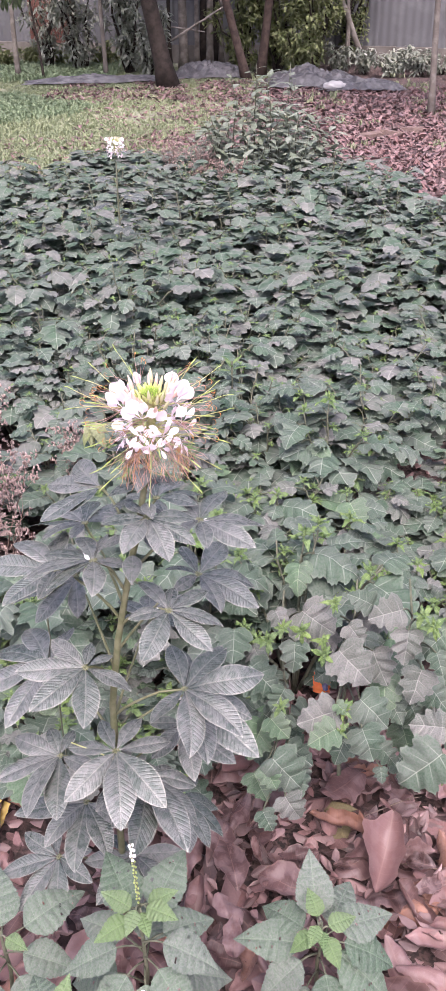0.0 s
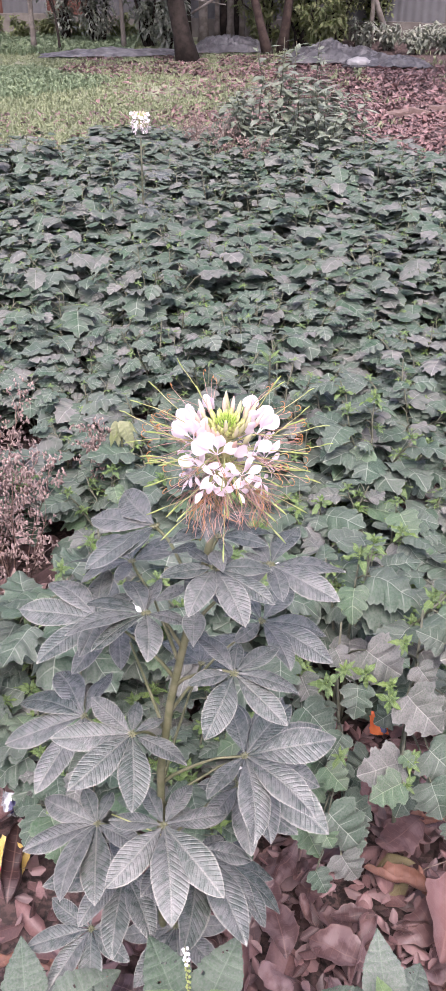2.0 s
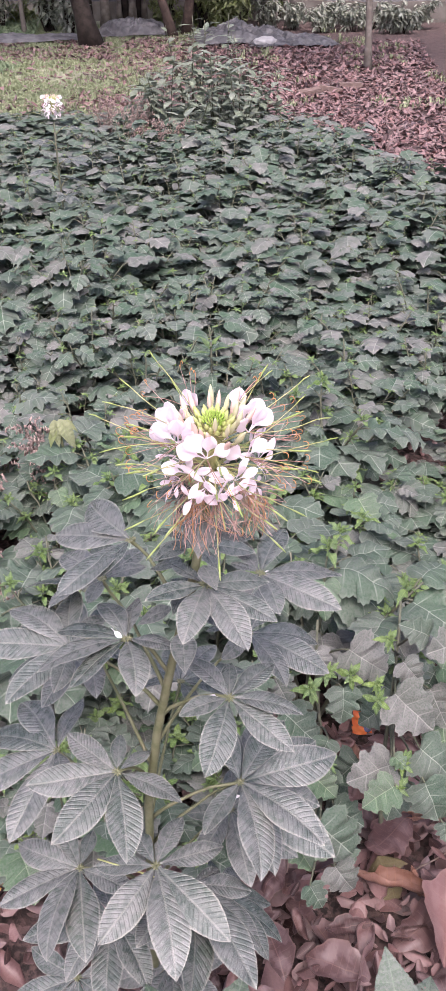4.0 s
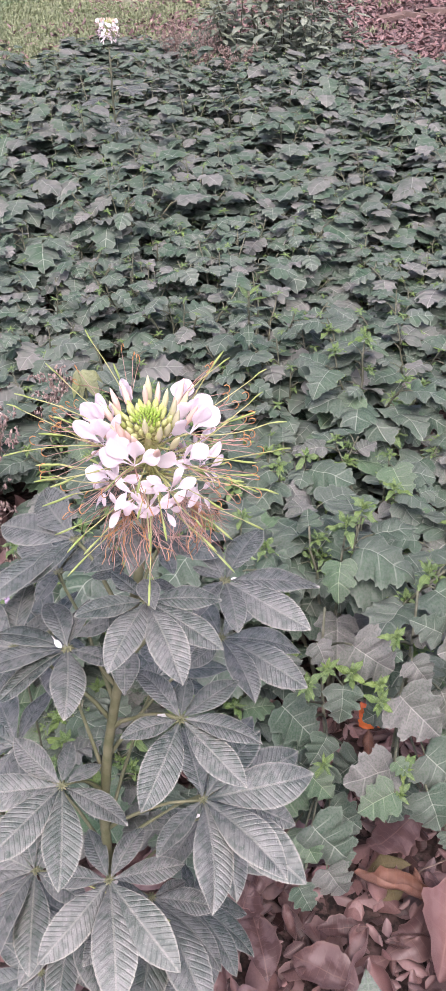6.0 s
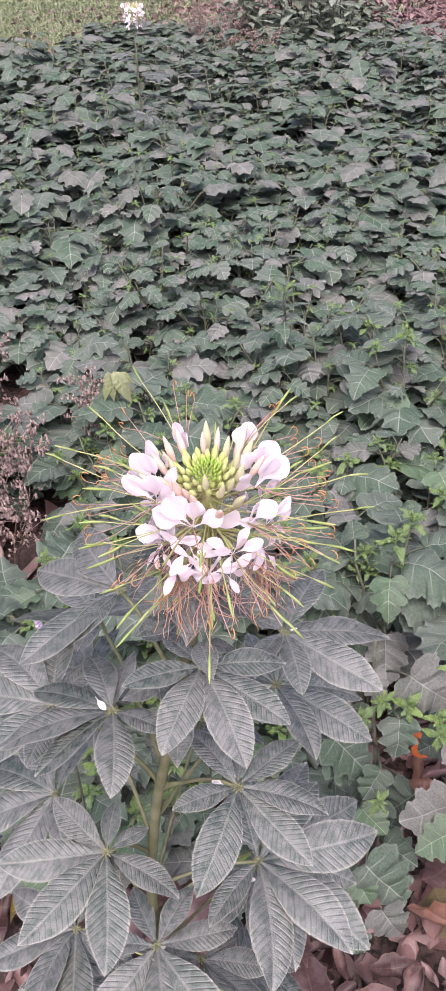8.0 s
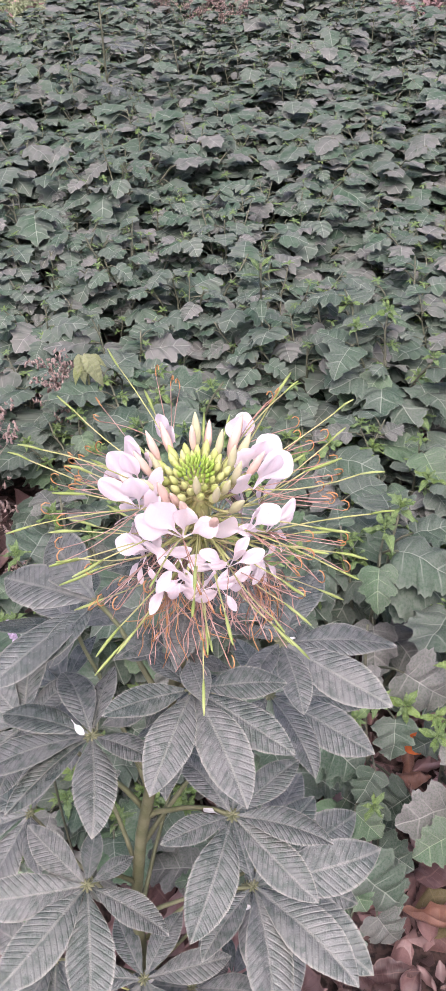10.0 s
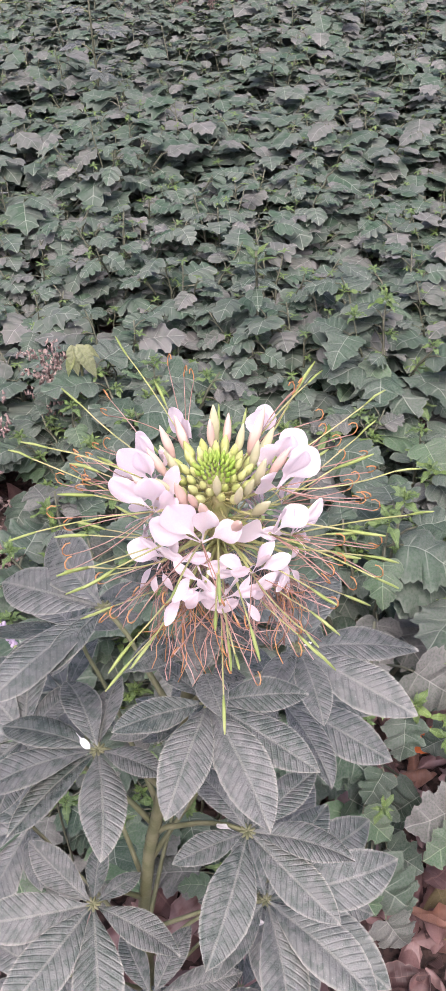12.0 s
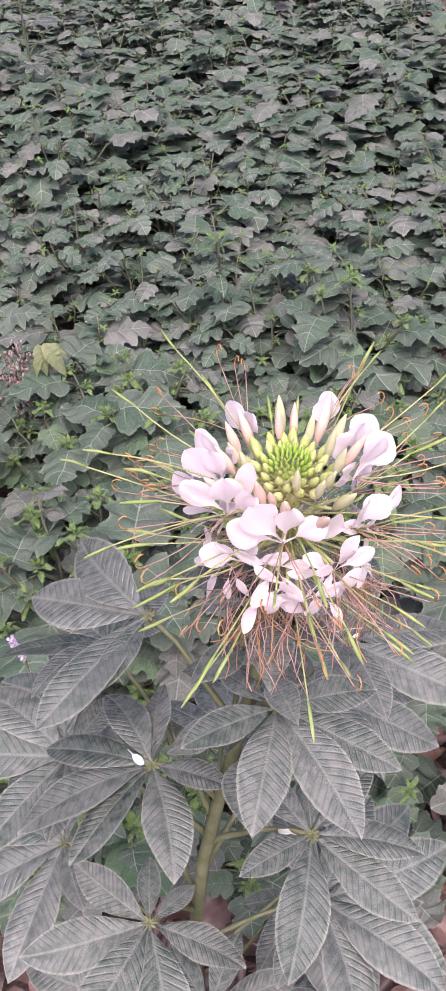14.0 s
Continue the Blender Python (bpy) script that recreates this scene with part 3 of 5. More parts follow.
# ---- tarpaulins and things lying at the back ----
def build_tarp(centre, half, height, label, seed, ridge=1.0, turn=0.0):
    n = 56
    verts, faces = [], []
    for j in range(n + 1):
        for i in range(n + 1):
            u, v = i / n * 2 - 1, j / n * 2 - 1
            edge = 1 + 0.16 * noise.noise((math.atan2(v, u) * 1.6, seed, 0))
            d = max(abs(u), abs(v)) ** 0.5 * math.hypot(u, v) ** 0.5
            top = max(0.0, 1 - d ** 2.0) ** 0.8
            fold = 0.5 - abs(noise.noise((u * 3 + v * 1.5 + seed, v * 1.4, 1))) * 0.85 - 0.4 * abs(noise.noise((u * 9 - v * 3, v * 4, seed))) + 0.08 * noise.noise((u * 24, v * 15, seed))
            z = height * top * (0.62 + 0.55 * noise.noise((u * 1.7 * ridge, v * 1.7, seed + 5)) + fold * 0.9) + 0.02 + 0.03 * fold
            verts.append((u * half[0] * edge, v * half[1] * edge, max(z, 0.012)))
    for j in range(n):
        for i in range(n):
            q = j * (n + 1) + i
            faces.append((q, q + 1, q + n + 2, q + n + 1))
    ob = part("tarpaulin", mesh_data("tarpaulin", verts, faces), M_TARP, None, "", Matrix.Translation(centre) @ Matrix.Rotation(radians(turn), 4, "Z"))
    tagged(ob, label, "tarpaulin", "tarpaulins over heaps")


build_tarp((1.12, 12.0, 0), (0.55, 0.45), 0.17, "crumpled dark grey tarpaulin over a heap", 2)
build_tarp((1.62, 11.55, 0), (0.5, 0.30), 0.09, "low crumpled grey tarpaulin beside a heap", 6)
build_tarp((-0.15, 12.95, 0), (0.5, 0.4), 0.16, "grey tarpaulin heap behind a tree", 9)
build_tarp((-1.5, 12.35, 0), (0.95, 0.22), 0.06, "low grey tarpaulin strip among fallen leaves", 13, 2.0, 8)


def build_sack():
    verts, faces = [], []
    n = 16
    for j in range(n + 1):
        for i in range(n * 2):
            a, b = math.pi * j / n, math.pi * i / n
            d = Vector((math.sin(a) * math.cos(b), math.sin(a) * math.sin(b), math.cos(a)))
            w = 1 + 0.18 * noise.noise(d * 2.2) + 0.08 * noise.noise(d * 6)
            verts.append((d.x * 0.13 * w, d.y * 0.10 * w, max(d.z * 0.055 * w, -0.03)))
    for j in range(n):
        for i in range(n * 2):
            k = (i + 1) % (n * 2)
            faces.append((j * n * 2 + i, (j + 1) * n * 2 + i, (j + 1) * n * 2 + k, j * n * 2 + k))
    tagged(part("sack", mesh_data("sack", verts, faces), M_SACK, None, "", Matrix.Translation((1.30, 11.35, 0.06))), "small crumpled white sack on the tarpaulin", "sack")


build_sack()


def build_pole(a, b, r, label, material):
    rng = random.Random(int(r * 1e4))
    a, b = Vector(a), Vector(b)
    o = part("pole", Soup().add(*tube([p - a for p in bend(a, b, 0, 6, r * 0.4, rng)], [r * (1 - 0.05 * i) for i in range(7)], 8)), material, None, "", Matrix.Translation(a))
    tagged(o, label, "pole")


build_pole((2.02, 13.75, -0.03), (1.35, 13.6, 1.35), 0.045, "leaning grey bamboo pole near the fence", M_BARK_PALE)
build_pole((1.72, 13.7, -0.03), (1.70, 13.7, 0.95), 0.035, "upright weathered pole beside a bush", M_BARK_PALE)
build_pole((-0.62, 12.6, 0.45), (0.02, 12.4, 0.82), 0.016, "bare grey branch leaning on a trunk", M_BARK_PALE)
build_pole((-0.62, 12.6, 0.60), (-0.20, 12.5, 0.55), 0.010, "thin pale branch propped against a trunk", M_BARK_PALE)


def build_brick_row():
    rng = random.Random(8)
    for k in range(3):
        bm = bmesh.new()
        bmesh.ops.create_cube(bm, size=1)
        bmesh.ops.scale(bm, vec=(0.2, 0.09, 0.05), verts=bm.verts)
        bmesh.ops.bevel(bm, geom=bm.edges[:], offset=0.006, segments=2, affect="EDGES")
        me = bpy.data.meshes.new("brick")
        bm.to_mesh(me)
        bm.free()
        o = part("brick", me, M_BRICK, None, "", pose(1.28 + 0.2 * k, 8.3 + 0.12 * k + rng.uniform(-0.05, 0.05), 0.02, rng.uniform(-8, 8), rng.uniform(-8, 8), rng.uniform(-30, 30)))
        tagged(o, "dull old brick half sunk in fallen leaves", "brick", "bricks in the litter")


build_brick_row()


# ---- the bed of lobed-leaf plants ----
rng_leaf = random.Random(77)


RIM = ((0.012, -0.005), (0.12, -0.06), (0.25, -0.065), (0.37, -0.005), (0.455, 0.075), (0.51, 0.165), (0.485, 0.235), (0.42, 0.285), (0.365, 0.335), (0.395, 0.39), (0.45, 0.44),
       (0.468, 0.525), (0.415, 0.58), (0.32, 0.605), (0.265, 0.65), (0.295, 0.705), (0.305, 0.775), (0.235, 0.815), (0.165, 0.84), (0.145, 0.9), (0.075, 0.95), (0.004, 1.0))
RIB_Q = ((0, 0), (5, 0.16), (11, 0.47), (15.5, 0.78), (21, 1.0))
RIB_Y = ((0, 0), (5, 0.07), (11, 0.29), (15.5, 0.56), (21, 1.0))


def lobed_blade(rng, every=1, cols=4, droop=0.5, dome=0.5, wave=0.03, narrow=1.0):
    """A bluntly lobed blade with puckered fields between its veins. cols: faces from midrib to rim."""
    idx = [k / 2 for k in range(43)] if every == 1 else [0, 2, 5, 8, 11, 13, 16, 18, 21]
    verts, faces, uvs = [], [], []
    ph = [rng.uniform(0, 6) for _ in range(3)]
    skew = rng.uniform(-0.06, 0.06)
    for side in (-1, 1):
        for i in idx:
            rx, ry = float(np.interp(i, range(22), [a for a, _ in RIM])), float(np.interp(i, range(22), [b for _, b in RIM]))
            if every == 1:
                rx, ry = rx * (1 + rng.uniform(-0.045, 0.045)) + (0.016 if int(2 * i) % 3 == 1 else -0.006) * min(1, 20 * rx), ry + rng.uniform(-0.01, 0.01)
            q = float(np.interp(i, [a for a, _ in RIB_Q], [b for _, b in RIB_Q]))
            m = float(np.interp(i, [a for a, _ in RIB_Y], [b for _, b in RIB_Y]))
            field = abs(((q - 0.16) / 0.31 + 0.5) % 1.0 - 0.5) * 2
            for k in range(cols + 1):
                v = k / cols
                x, y = side * rx * v * narrow, m + (ry - m) * v
                z = 0.16 * abs(x) - dome * x * x * 1.6 + 0.028 * field * math.sin(math.pi * min(v * 1.1, 1)) * min(1, 3 * abs(rx))
                z += wave * v * v * math.sin(20 * q + ph[side]) + 0.09 * noise.noise((x * 3 + ph[2] * 9, y * 3, ph[0]))
                x += skew * y * y
                a = droop * y
                verts.append((x, math.sin(a) / droop, z - (1 - math.cos(a)) / droop))
                uvs.append((side * rx * v + 0.5, q, max(v, 2 * y - 1)))
    n, w = len(idx), cols + 1
    for b in range(2):
        for i in range(n - 1):
            for k in range(cols):
                q = b * n * w + i * w + k
                faces.append((q, q + 1, q + w + 1, q + w) if b else (q, q + w, q + w + 1, q + 1))
    return verts, faces, uvs


LEAVES = []
for k in range(14):
    me = mesh_data("leaf", *lobed_blade(rng_leaf, 1, 4, (0.25, 0.45, 0.75)[k % 3], (0.15, 0.35, 0.6)[(k // 2) % 3], (0.035, 0.055, 0.045)[k % 3], (1.0, 0.94, 1.06, 1.0)[k % 4]))
    me.materials.append((M_SOL, M_SOL, M_SOL_DUST, M_SOL, M_SOL, M_SOL_GREEN, M_SOL_DUST)[k % 7])
    LEAVES.append(me)
LEAF_PLAIN = [LEAVES[k] for k in (0, 1, 3, 4, 7, 8, 10, 11)]
LEAF_DUST = [LEAVES[k] for k in (2, 6, 9, 13)]
LEAF_GREEN = [LEAVES[5], LEAVES[12]]
LEAF_MIX = LEAF_PLAIN + LEAF_PLAIN + LEAF_DUST + LEAF_GREEN


def shoot_mesh(seed):
    """A close star of young leaves round a bud."""
    r = random.Random(seed)
    s = Soup()
    for k in range(11):
        vs, fs, us = blade(tuple((u, w * 0.62) for u, w in OVATE), 1, fold=0.4, droop=r.uniform(0.2, 0.9), wave=0.09, cols=5, rng=r, ragged=0.22)
        d = heading(k * 137.5 + r.uniform(-20, 20), -68 + 7 * (10 - k) + r.uniform(-10, 10))
        q = Vector((0, 0, 0.0012 * k)) + d * 0.003
        s.add(*tube([(0, 0, 0.0012 * k), q], [0.0012, 0.0008], 4))
        s.add(vs, fs, us, aim(q, d, (0, 0, 1), (0.012 + 0.0028 * (10 - k)) * r.uniform(0.75, 1.2)))
    return s.data("shoot_tip")


SHOOTS = [shoot_mesh(k) for k in range(5)]
for me in SHOOTS:
    me.materials.append(M_SHOOT)


def lobed_plan(rng, reach, height, branches, per):
    """Where the stems, leaves and shoots of one plant go."""
    stems, leaves, shoots = [], [], []
    a0 = rng.uniform(0, 360)
    for b in range(branches):
        az = a0 + 360 * b / branches + rng.uniform(-25, 25)
        r = reach * rng.uniform(0.35, 1.0) if b else reach * 0.1
        e = heading(az, 0) * r + Vector((0, 0, height * rng.uniform(0.62, 1.0)))
        path = bend((0, 0, -0.02), e, -0.03, 6, 0.006, rng)
        stems.append((path, [0.0042 - 0.0004 * i for i in range(7)]))
        if b % 2 == 0:
            shoots.append((path[-1] + Vector((0, 0, 0.008)), rng.uniform(0.6, 1.05)))
        for t in (0.72, 0.86)[:1 + b % 2]:
            i = int(t * 6)
            shoots.append((path[i].lerp(path[i + 1], t * 6 - i) + heading(az + rng.choice((-90, 90)), -30) * 0.014, rng.uniform(0.5, 0.9)))
        for k in range(per):
            t = 0.34 + 0.63 * (k + rng.random() * 0.6) / per
            i = min(int(t * 6), 5)
            p = path[i].lerp(path[i + 1], t * 6 - i)
            out = az + rng.choice((-1, 1)) * rng.uniform(20, 120) if k % 2 else az + rng.uniform(-50, 50)
            stalk = rng.uniform(0.015, 0.042)
            q = p + heading(out, rng.uniform(-45, 0)) * stalk
            stems.append(([p, p.lerp(q, 0.5) + Vector((0, 0, 0.004)), q], [0.0018, 0.0016, 0.0014]))
            tilt = rng.uniform(-18, 20) + 10 * (1 - t)
            size = rng.choice((0.05, 0.062, 0.075, 0.086, 0.1)) * rng.uniform(0.9, 1.12) * (1.05 - 0.2 * max(0, t - 0.75) * 4)
            leaves.append((aim(q, heading(out, tilt), (rng.uniform(-0.3, 0.3), rng.uniform(-0.35, 0.2), 1), size), t))
    return stems, leaves, shoots


LABEL_SOL = ("dusty grey-green weed with lobed pale-veined leaves", "weed")


def lobed_plant(seed, joined, reach=0.17, height=0.32, branches=6, per=8):
    rng = random.Random(seed)
    stems, leaves, shoots = lobed_plan(rng, reach, height, branches, per)
    plant = thing("lobed_leaf_plant", *LABEL_SOL, group="bed of lobed-leaf weeds")
    s = Soup()
    for path, rad in stems:
        s.add(*tube(path, rad, 4))
    part("stem", s, M_SOL_STEM, plant)
    if joined:
        for name, mat, share in (("foliage", M_SOL, 0), ("foliage", M_SOL_DUST, 1)):
            c = Soup()
            for k, (m, t) in enumerate(leaves):
                if (k % 4 == 1) == bool(share):
                    vs, fs, us = lobed_blade(rng, 1, 2, rng.uniform(0.2, 0.7), rng.uniform(0.1, 0.55), 0.04, rng.uniform(0.95, 1.08))
                    c.add(vs, fs, us, m)
            tagged(part(name, c, mat, plant), kind="stuff")
        c = Soup()
        for p, z in shoots:
            for v in range(5):
                vs, fs, us = blade(SMALL, 1, fold=0.3, droop=0.5, cols=3, rng=rng)
                c.add(vs, fs, us, aim(p, heading(72 * v, rng.uniform(-40, 20)), (0, 0, 1), 0.02 * z))
        tagged(part("shoot_tip", c, M_SHOOT, plant), kind="stuff")
    else:
        for m, t in leaves:
            part("leaf", rng.choice(LEAF_MIX), None, plant, "", m)
        for p, z in shoots:
            part("shoot_tip", rng.choice(SHOOTS), None, plant, "bright green young shoot", Matrix.Translation(p) @ Matrix.Rotation(rng.uniform(0, 6), 4, "Z") @ Matrix.Scale(z, 4))
    return plant


def in_bed(x, y):
    front = 1.46 if x > -0.02 else 1.5
    if x < -0.33:
        front = 1.62
    back = 5.8 + 0.35 * math.exp(-((x - 0.3) / 0.5) ** 2) + 0.12 * math.sin(x * 5) - 4.0 * max(0, x - 1.02) - 0.25 * max(0, -x - 0.3)
    return front < y < back


def joined_bed(spots, seed):
    """The far part of the bed as one mesh: eight grown plants, set out again and again."""
    rng = random.Random(seed)
    mats = (M_SOL_STEM, M_SOL, M_SOL_DUST, M_SHOOT)
    kinds = []
    for k in range(8):
        r = random.Random(300 + k)
        stems, leaves, shoots = lobed_plan(r, 0.17, 0.32, 6, 9)
        soups = [Soup() for _ in mats]
        for path, rad in stems:
            soups[0].add(*tube(path[::2] if len(path) > 3 else path, rad[::2] if len(path) > 3 else rad, 4))
        for i, (m, t) in enumerate(leaves):
            vs, fs, us = lobed_blade(r, 2, 1, r.uniform(0.2, 0.7), r.uniform(0.1, 0.5), 0.04, r.uniform(0.95, 1.08))
            soups[2 if i % 4 == 1 else 1].add(vs, fs, us, m)
        for p, z in shoots:
            for v in range(5):
                vs, fs, us = blade(SMALL, 1, fold=0.3, droop=0.5, cols=3, rng=r)
                soups[3].add(vs, fs, us, aim(p, heading(72 * v, r.uniform(-40, 20)), (0, 0, 1), 0.02 * z))
        kinds.append([(np.array([tuple(v) for v in q.v]), np.array(q.f), np.array(q.t)) for q in soups])
    verts, quads, uvs, slots, count = [], [], [], [], 0
    for x, y, tall in spots:
        a, g = rng.uniform(0, 6.283), rng.uniform(0.88, 1.12)
        turn = np.array(((math.cos(a), -math.sin(a), 0), (math.sin(a), math.cos(a), 0), (0, 0, tall))) * g
        for slot, (v, f, t) in enumerate(rng.choice(kinds)):
            verts.append(v @ turn.T + np.array((x, y, 0)))
            quads.append(f + count)
            uvs.append(t)
            slots.append(np.full(len(f), slot))
            count += len(v)
    v, f = np.concatenate(verts), np.concatenate(quads)
    me = mesh_data("weed_bed", v.tolist(), f.tolist(), np.concatenate(uvs))
    for m in mats:
        me.materials.append(m)
    me.polygons.foreach_set("material_index", np.concatenate(slots).astype(np.int32))
    tagged(part("weed_bed", me, None), "far part of the bed of dusty lobed-leaf weeds", "weeds", kind="stuff")


def build_bed():
    rng = random.Random(21)
    near = [lobed_plant(100 + k, False) for k in range(8)]
    mid = [lobed_plant(200 + k, True) for k in range(8)]
    used, rest = set(), []
    cell = 0.2
    j = 0
    y = 1.15
    while y < 6.2:
        half = max(1.7, 0.7 + 0.4 * y)
        x = -half + (j % 2) * cell / 2
        while x < half:
            px, py = x + rng.uniform(-0.06, 0.06), y + rng.uniform(-0.06, 0.06)
            x += cell
            if not in_bed(px, py) or math.hypot(px + 0.56, py - 1.85) < 0.15 or (py < 2.6 and noise.noise((px * 3.1, py * 3.1, 7)) > 0.24):
                continue
            tall = 0.92 + 0.28 * noise.noise((px * 1.1, py * 1.1, 2)) + rng.uniform(-0.12, 0.12)
            if py > 3.4 or abs(px) > 0.55 + 0.36 * py:
                rest.append((px, py, tall))
                continue
            src = rng.choice(near if py < 2.2 else mid)
            m = pose(px, py, 0.0, 0, 0, rng.uniform(0, 360)) @ Matrix.Diagonal((1.0, 1.0, tall, 1)) @ Matrix.Scale(rng.uniform(0.88, 1.12), 4)
            if src in used:
                copy_thing(src, m)
            else:
                src.matrix_basis = m
                used.add(src)
        y += cell * 0.87
        j += 1
    for px, py, z in ((-0.26, 1.40, 0.75), (-0.66, 1.38, 0.6), (-0.68, 1.5, 0.8), (-0.12, 1.24, 0.75), (-0.01, 1.30, 0.8), (-0.27, 1.24, 0.65), (-0.38, 1.26, 0.7), (-0.47, 1.34, 0.65), (-0.53, 1.5, 0.7), (-0.43, 1.46, 0.65)):
        copy_thing(rng.choice(near), pose(px, py, 0, 0, 0, rng.uniform(0, 360)) @ Matrix.Diagonal((0.85, 0.85, z, 1)))
    for k in range(240):
        px, py = rng.uniform(-2.1, 1.0), rng.uniform(5.6, 7.0)
        if noise.noise((px * 2, py * 2, 1)) > 0.0:
            rest.append((px, py, rng.uniform(0.35, 0.7)))
    joined_bed(rest, 5)


build_bed()


front_rng = random.Random(4)


def front_plant(bx, by, spec, tips):
    """A plant at the bed's near edge: leaf base, leaf tip, length and look, then the young shoots."""
    rng = front_rng
    plant = thing("lobed_leaf_plant", "dusty lobed-leaf weed at the bare edge of the bed", "weed", Matrix.Translation((bx, by, 0)), "bed of lobed-leaf weeds")
    o = Vector((bx, by, 0))
    s = Soup()
    wind = rng.uniform(0, 6)

    def stem_at(z):
        return Vector((0.012 * math.sin(9 * z + wind), 0.045 + 0.28 * z, z))

    s.add(*tube([stem_at(0.05 * k - 0.02) for k in range(10)], [0.0046 - 0.0003 * k for k in range(10)], 6))
    for x, y, z, tx, ty, tz, size, look_kind in spec:
        b, t = Vector((x, y, z)) - o, Vector((tx, ty, tz)) - o
        s.add(*tube(bend(stem_at(b.z * 0.78), b, -0.008, 4), [0.0021, 0.0019, 0.0017, 0.0015, 0.0013], 5))
        me = rng.choice((LEAF_PLAIN, LEAF_DUST, LEAF_GREEN)[look_kind])
        part("leaf", me, None, plant, ("", "grey leaf thick with dust", "fresh green leaf")[look_kind], aim(b, t - b, (rng.uniform(-0.25, 0.35), -1.0, 0.9), size * 0.83))
    for k in range(13):
        z = rng.uniform(0.16, 0.36)
        b = Vector((rng.uniform(-0.075, 0.075), rng.uniform(-0.03, 0.06) + 0.42 * (z - 0.2), z))
        if (b + o - Vector((0.185, 1.2, 0.27))).length < 0.075:
            continue
        s.add(*tube(bend(stem_at(z * 0.8), b, -0.006, 3), [0.002, 0.0017, 0.0015, 0.0012], 5))
        part("leaf", rng.choice(LEAF_PLAIN + LEAF_GREEN), None, plant, "", aim(b, heading(rng.uniform(-100, 100), rng.uniform(10, 55)), (0, -0.7, 1), rng.uniform(0.045, 0.07)))
    for x, y, z in tips:
        p = Vector((x, y, z)) - o
        part("shoot_tip", rng.choice(SHOOTS), None, plant, "bright green young shoot", aim(p, (0.2, 0.6, 0.5), (rng.uniform(-0.5, 0.5), -0.6, 1), rng.uniform(0.45, 0.68), 0))
    part("stem", s, M_SOL_STEM, plant)


front_plant(0.12, 1.1, (
    (0.119, 1.122, 0.434, 0.114, 1.085, 0.382, 0.064, 0), (0.083, 1.046, 0.253, 0.149, 1.006, 0.192, 0.098, 0), (0.132, 1.157, 0.469, 0.202, 1.124, 0.427, 0.088, 1),
    (0.089, 1.165, 0.465, 0.108, 1.137, 0.432, 0.047, 1), (0.104, 1.027, 0.184, 0.138, 0.994, 0.14, 0.064, 1), (0.071, 1.04, 0.239, 0.091, 1.011, 0.204, 0.05, 2),
    (0.111, 1.088, 0.234, 0.163, 1.063, 0.208, 0.064, 0), (0.081, 1.101, 0.289, 0.117, 1.072, 0.256, 0.057, 2), (0.106, 1.128, 0.329, 0.081, 1.098, 0.292, 0.054, 0),
    (0.067, 1.011, 0.168, 0.087, 0.983, 0.137, 0.047, 0)),
    ((0.099, 1.127, 0.458), (0.13, 1.125, 0.452), (0.163, 1.119, 0.439), (0.164, 1.11, 0.416), (0.095, 1.077, 0.339), (0.075, 1.119, 0.439)))
front_plant(0.23, 1.13, (
    (0.19, 1.117, 0.42, 0.252, 1.078, 0.365, 0.092, 1), (0.186, 1.084, 0.319, 0.109, 1.064, 0.307, 0.08, 1), (0.186, 1.058, 0.306, 0.127, 1.036, 0.289, 0.065, 2),
    (0.227, 1.059, 0.307, 0.253, 1.019, 0.247, 0.077, 0), (0.226, 1.092, 0.338, 0.288, 1.057, 0.29, 0.086, 0), (0.252, 1.153, 0.388, 0.28, 1.111, 0.324, 0.081, 1),
    (0.209, 1.155, 0.441, 0.239, 1.127, 0.411, 0.051, 1), (0.265, 1.06, 0.215, 0.267, 1.036, 0.193, 0.033, 0), (0.185, 1.075, 0.346, 0.207, 1.055, 0.333, 0.032, 2),
    (0.251, 1.183, 0.46, 0.205, 1.181, 0.491, 0.056, 0), (0.175, 1.177, 0.445, 0.205, 1.158, 0.435, 0.038, 0)),
    ((0.198, 1.074, 0.331), (0.194, 1.06, 0.298), (0.18, 1.143, 0.496)))
front_plant(0.34, 1.13, (
    (0.301, 1.129, 0.45, 0.292, 1.089, 0.391, 0.072, 1), (0.359, 1.042, 0.266, 0.267, 1.003, 0.209, 0.116, 0), (0.332, 1.133, 0.363, 0.307, 1.094, 0.306, 0.074, 1),
    (0.369, 1.08, 0.285, 0.295, 1.073, 0.304, 0.076, 1), (0.296, 1.165, 0.464, 0.228, 1.147, 0.458, 0.07, 1), (0.351, 1.129, 0.403, 0.364, 1.1, 0.369, 0.047, 0),
    (0.322, 1.166, 0.442, 0.367, 1.142, 0.421, 0.055, 2), (0.362, 1.094, 0.248, 0.353, 1.107, 0.314, 0.068, 1), (0.306, 1.147, 0.326, 0.345, 1.119, 0.296, 0.056, 0)),
    ((0.341, 1.127, 0.458), (0.321, 1.135, 0.477), (0.363, 1.031, 0.228)))


# ---- the tall flowering plant ----
LEAFLET_DROOP = (0.25, 0.4, 0.55, 0.7, 0.35, 0.5, 0.65, 0.85)


def leaflet_mesh(seed):
    r = random.Random(seed)
    vs, fs, us = blade(finer(LEAFLET, 51), 1, lead=0.8, fold=r.uniform(0.12, 0.42), droop=LEAFLET_DROOP[seed], wave=0.012, rng=r, twist=r.uniform(-0.35, 0.35), cols=9, ragged=0.012, ripple=(17, 0.0028, 0.02))
    me = mesh_data("leaflet", vs, fs, us)
    me.materials.append(M_CLEOME)
    return me


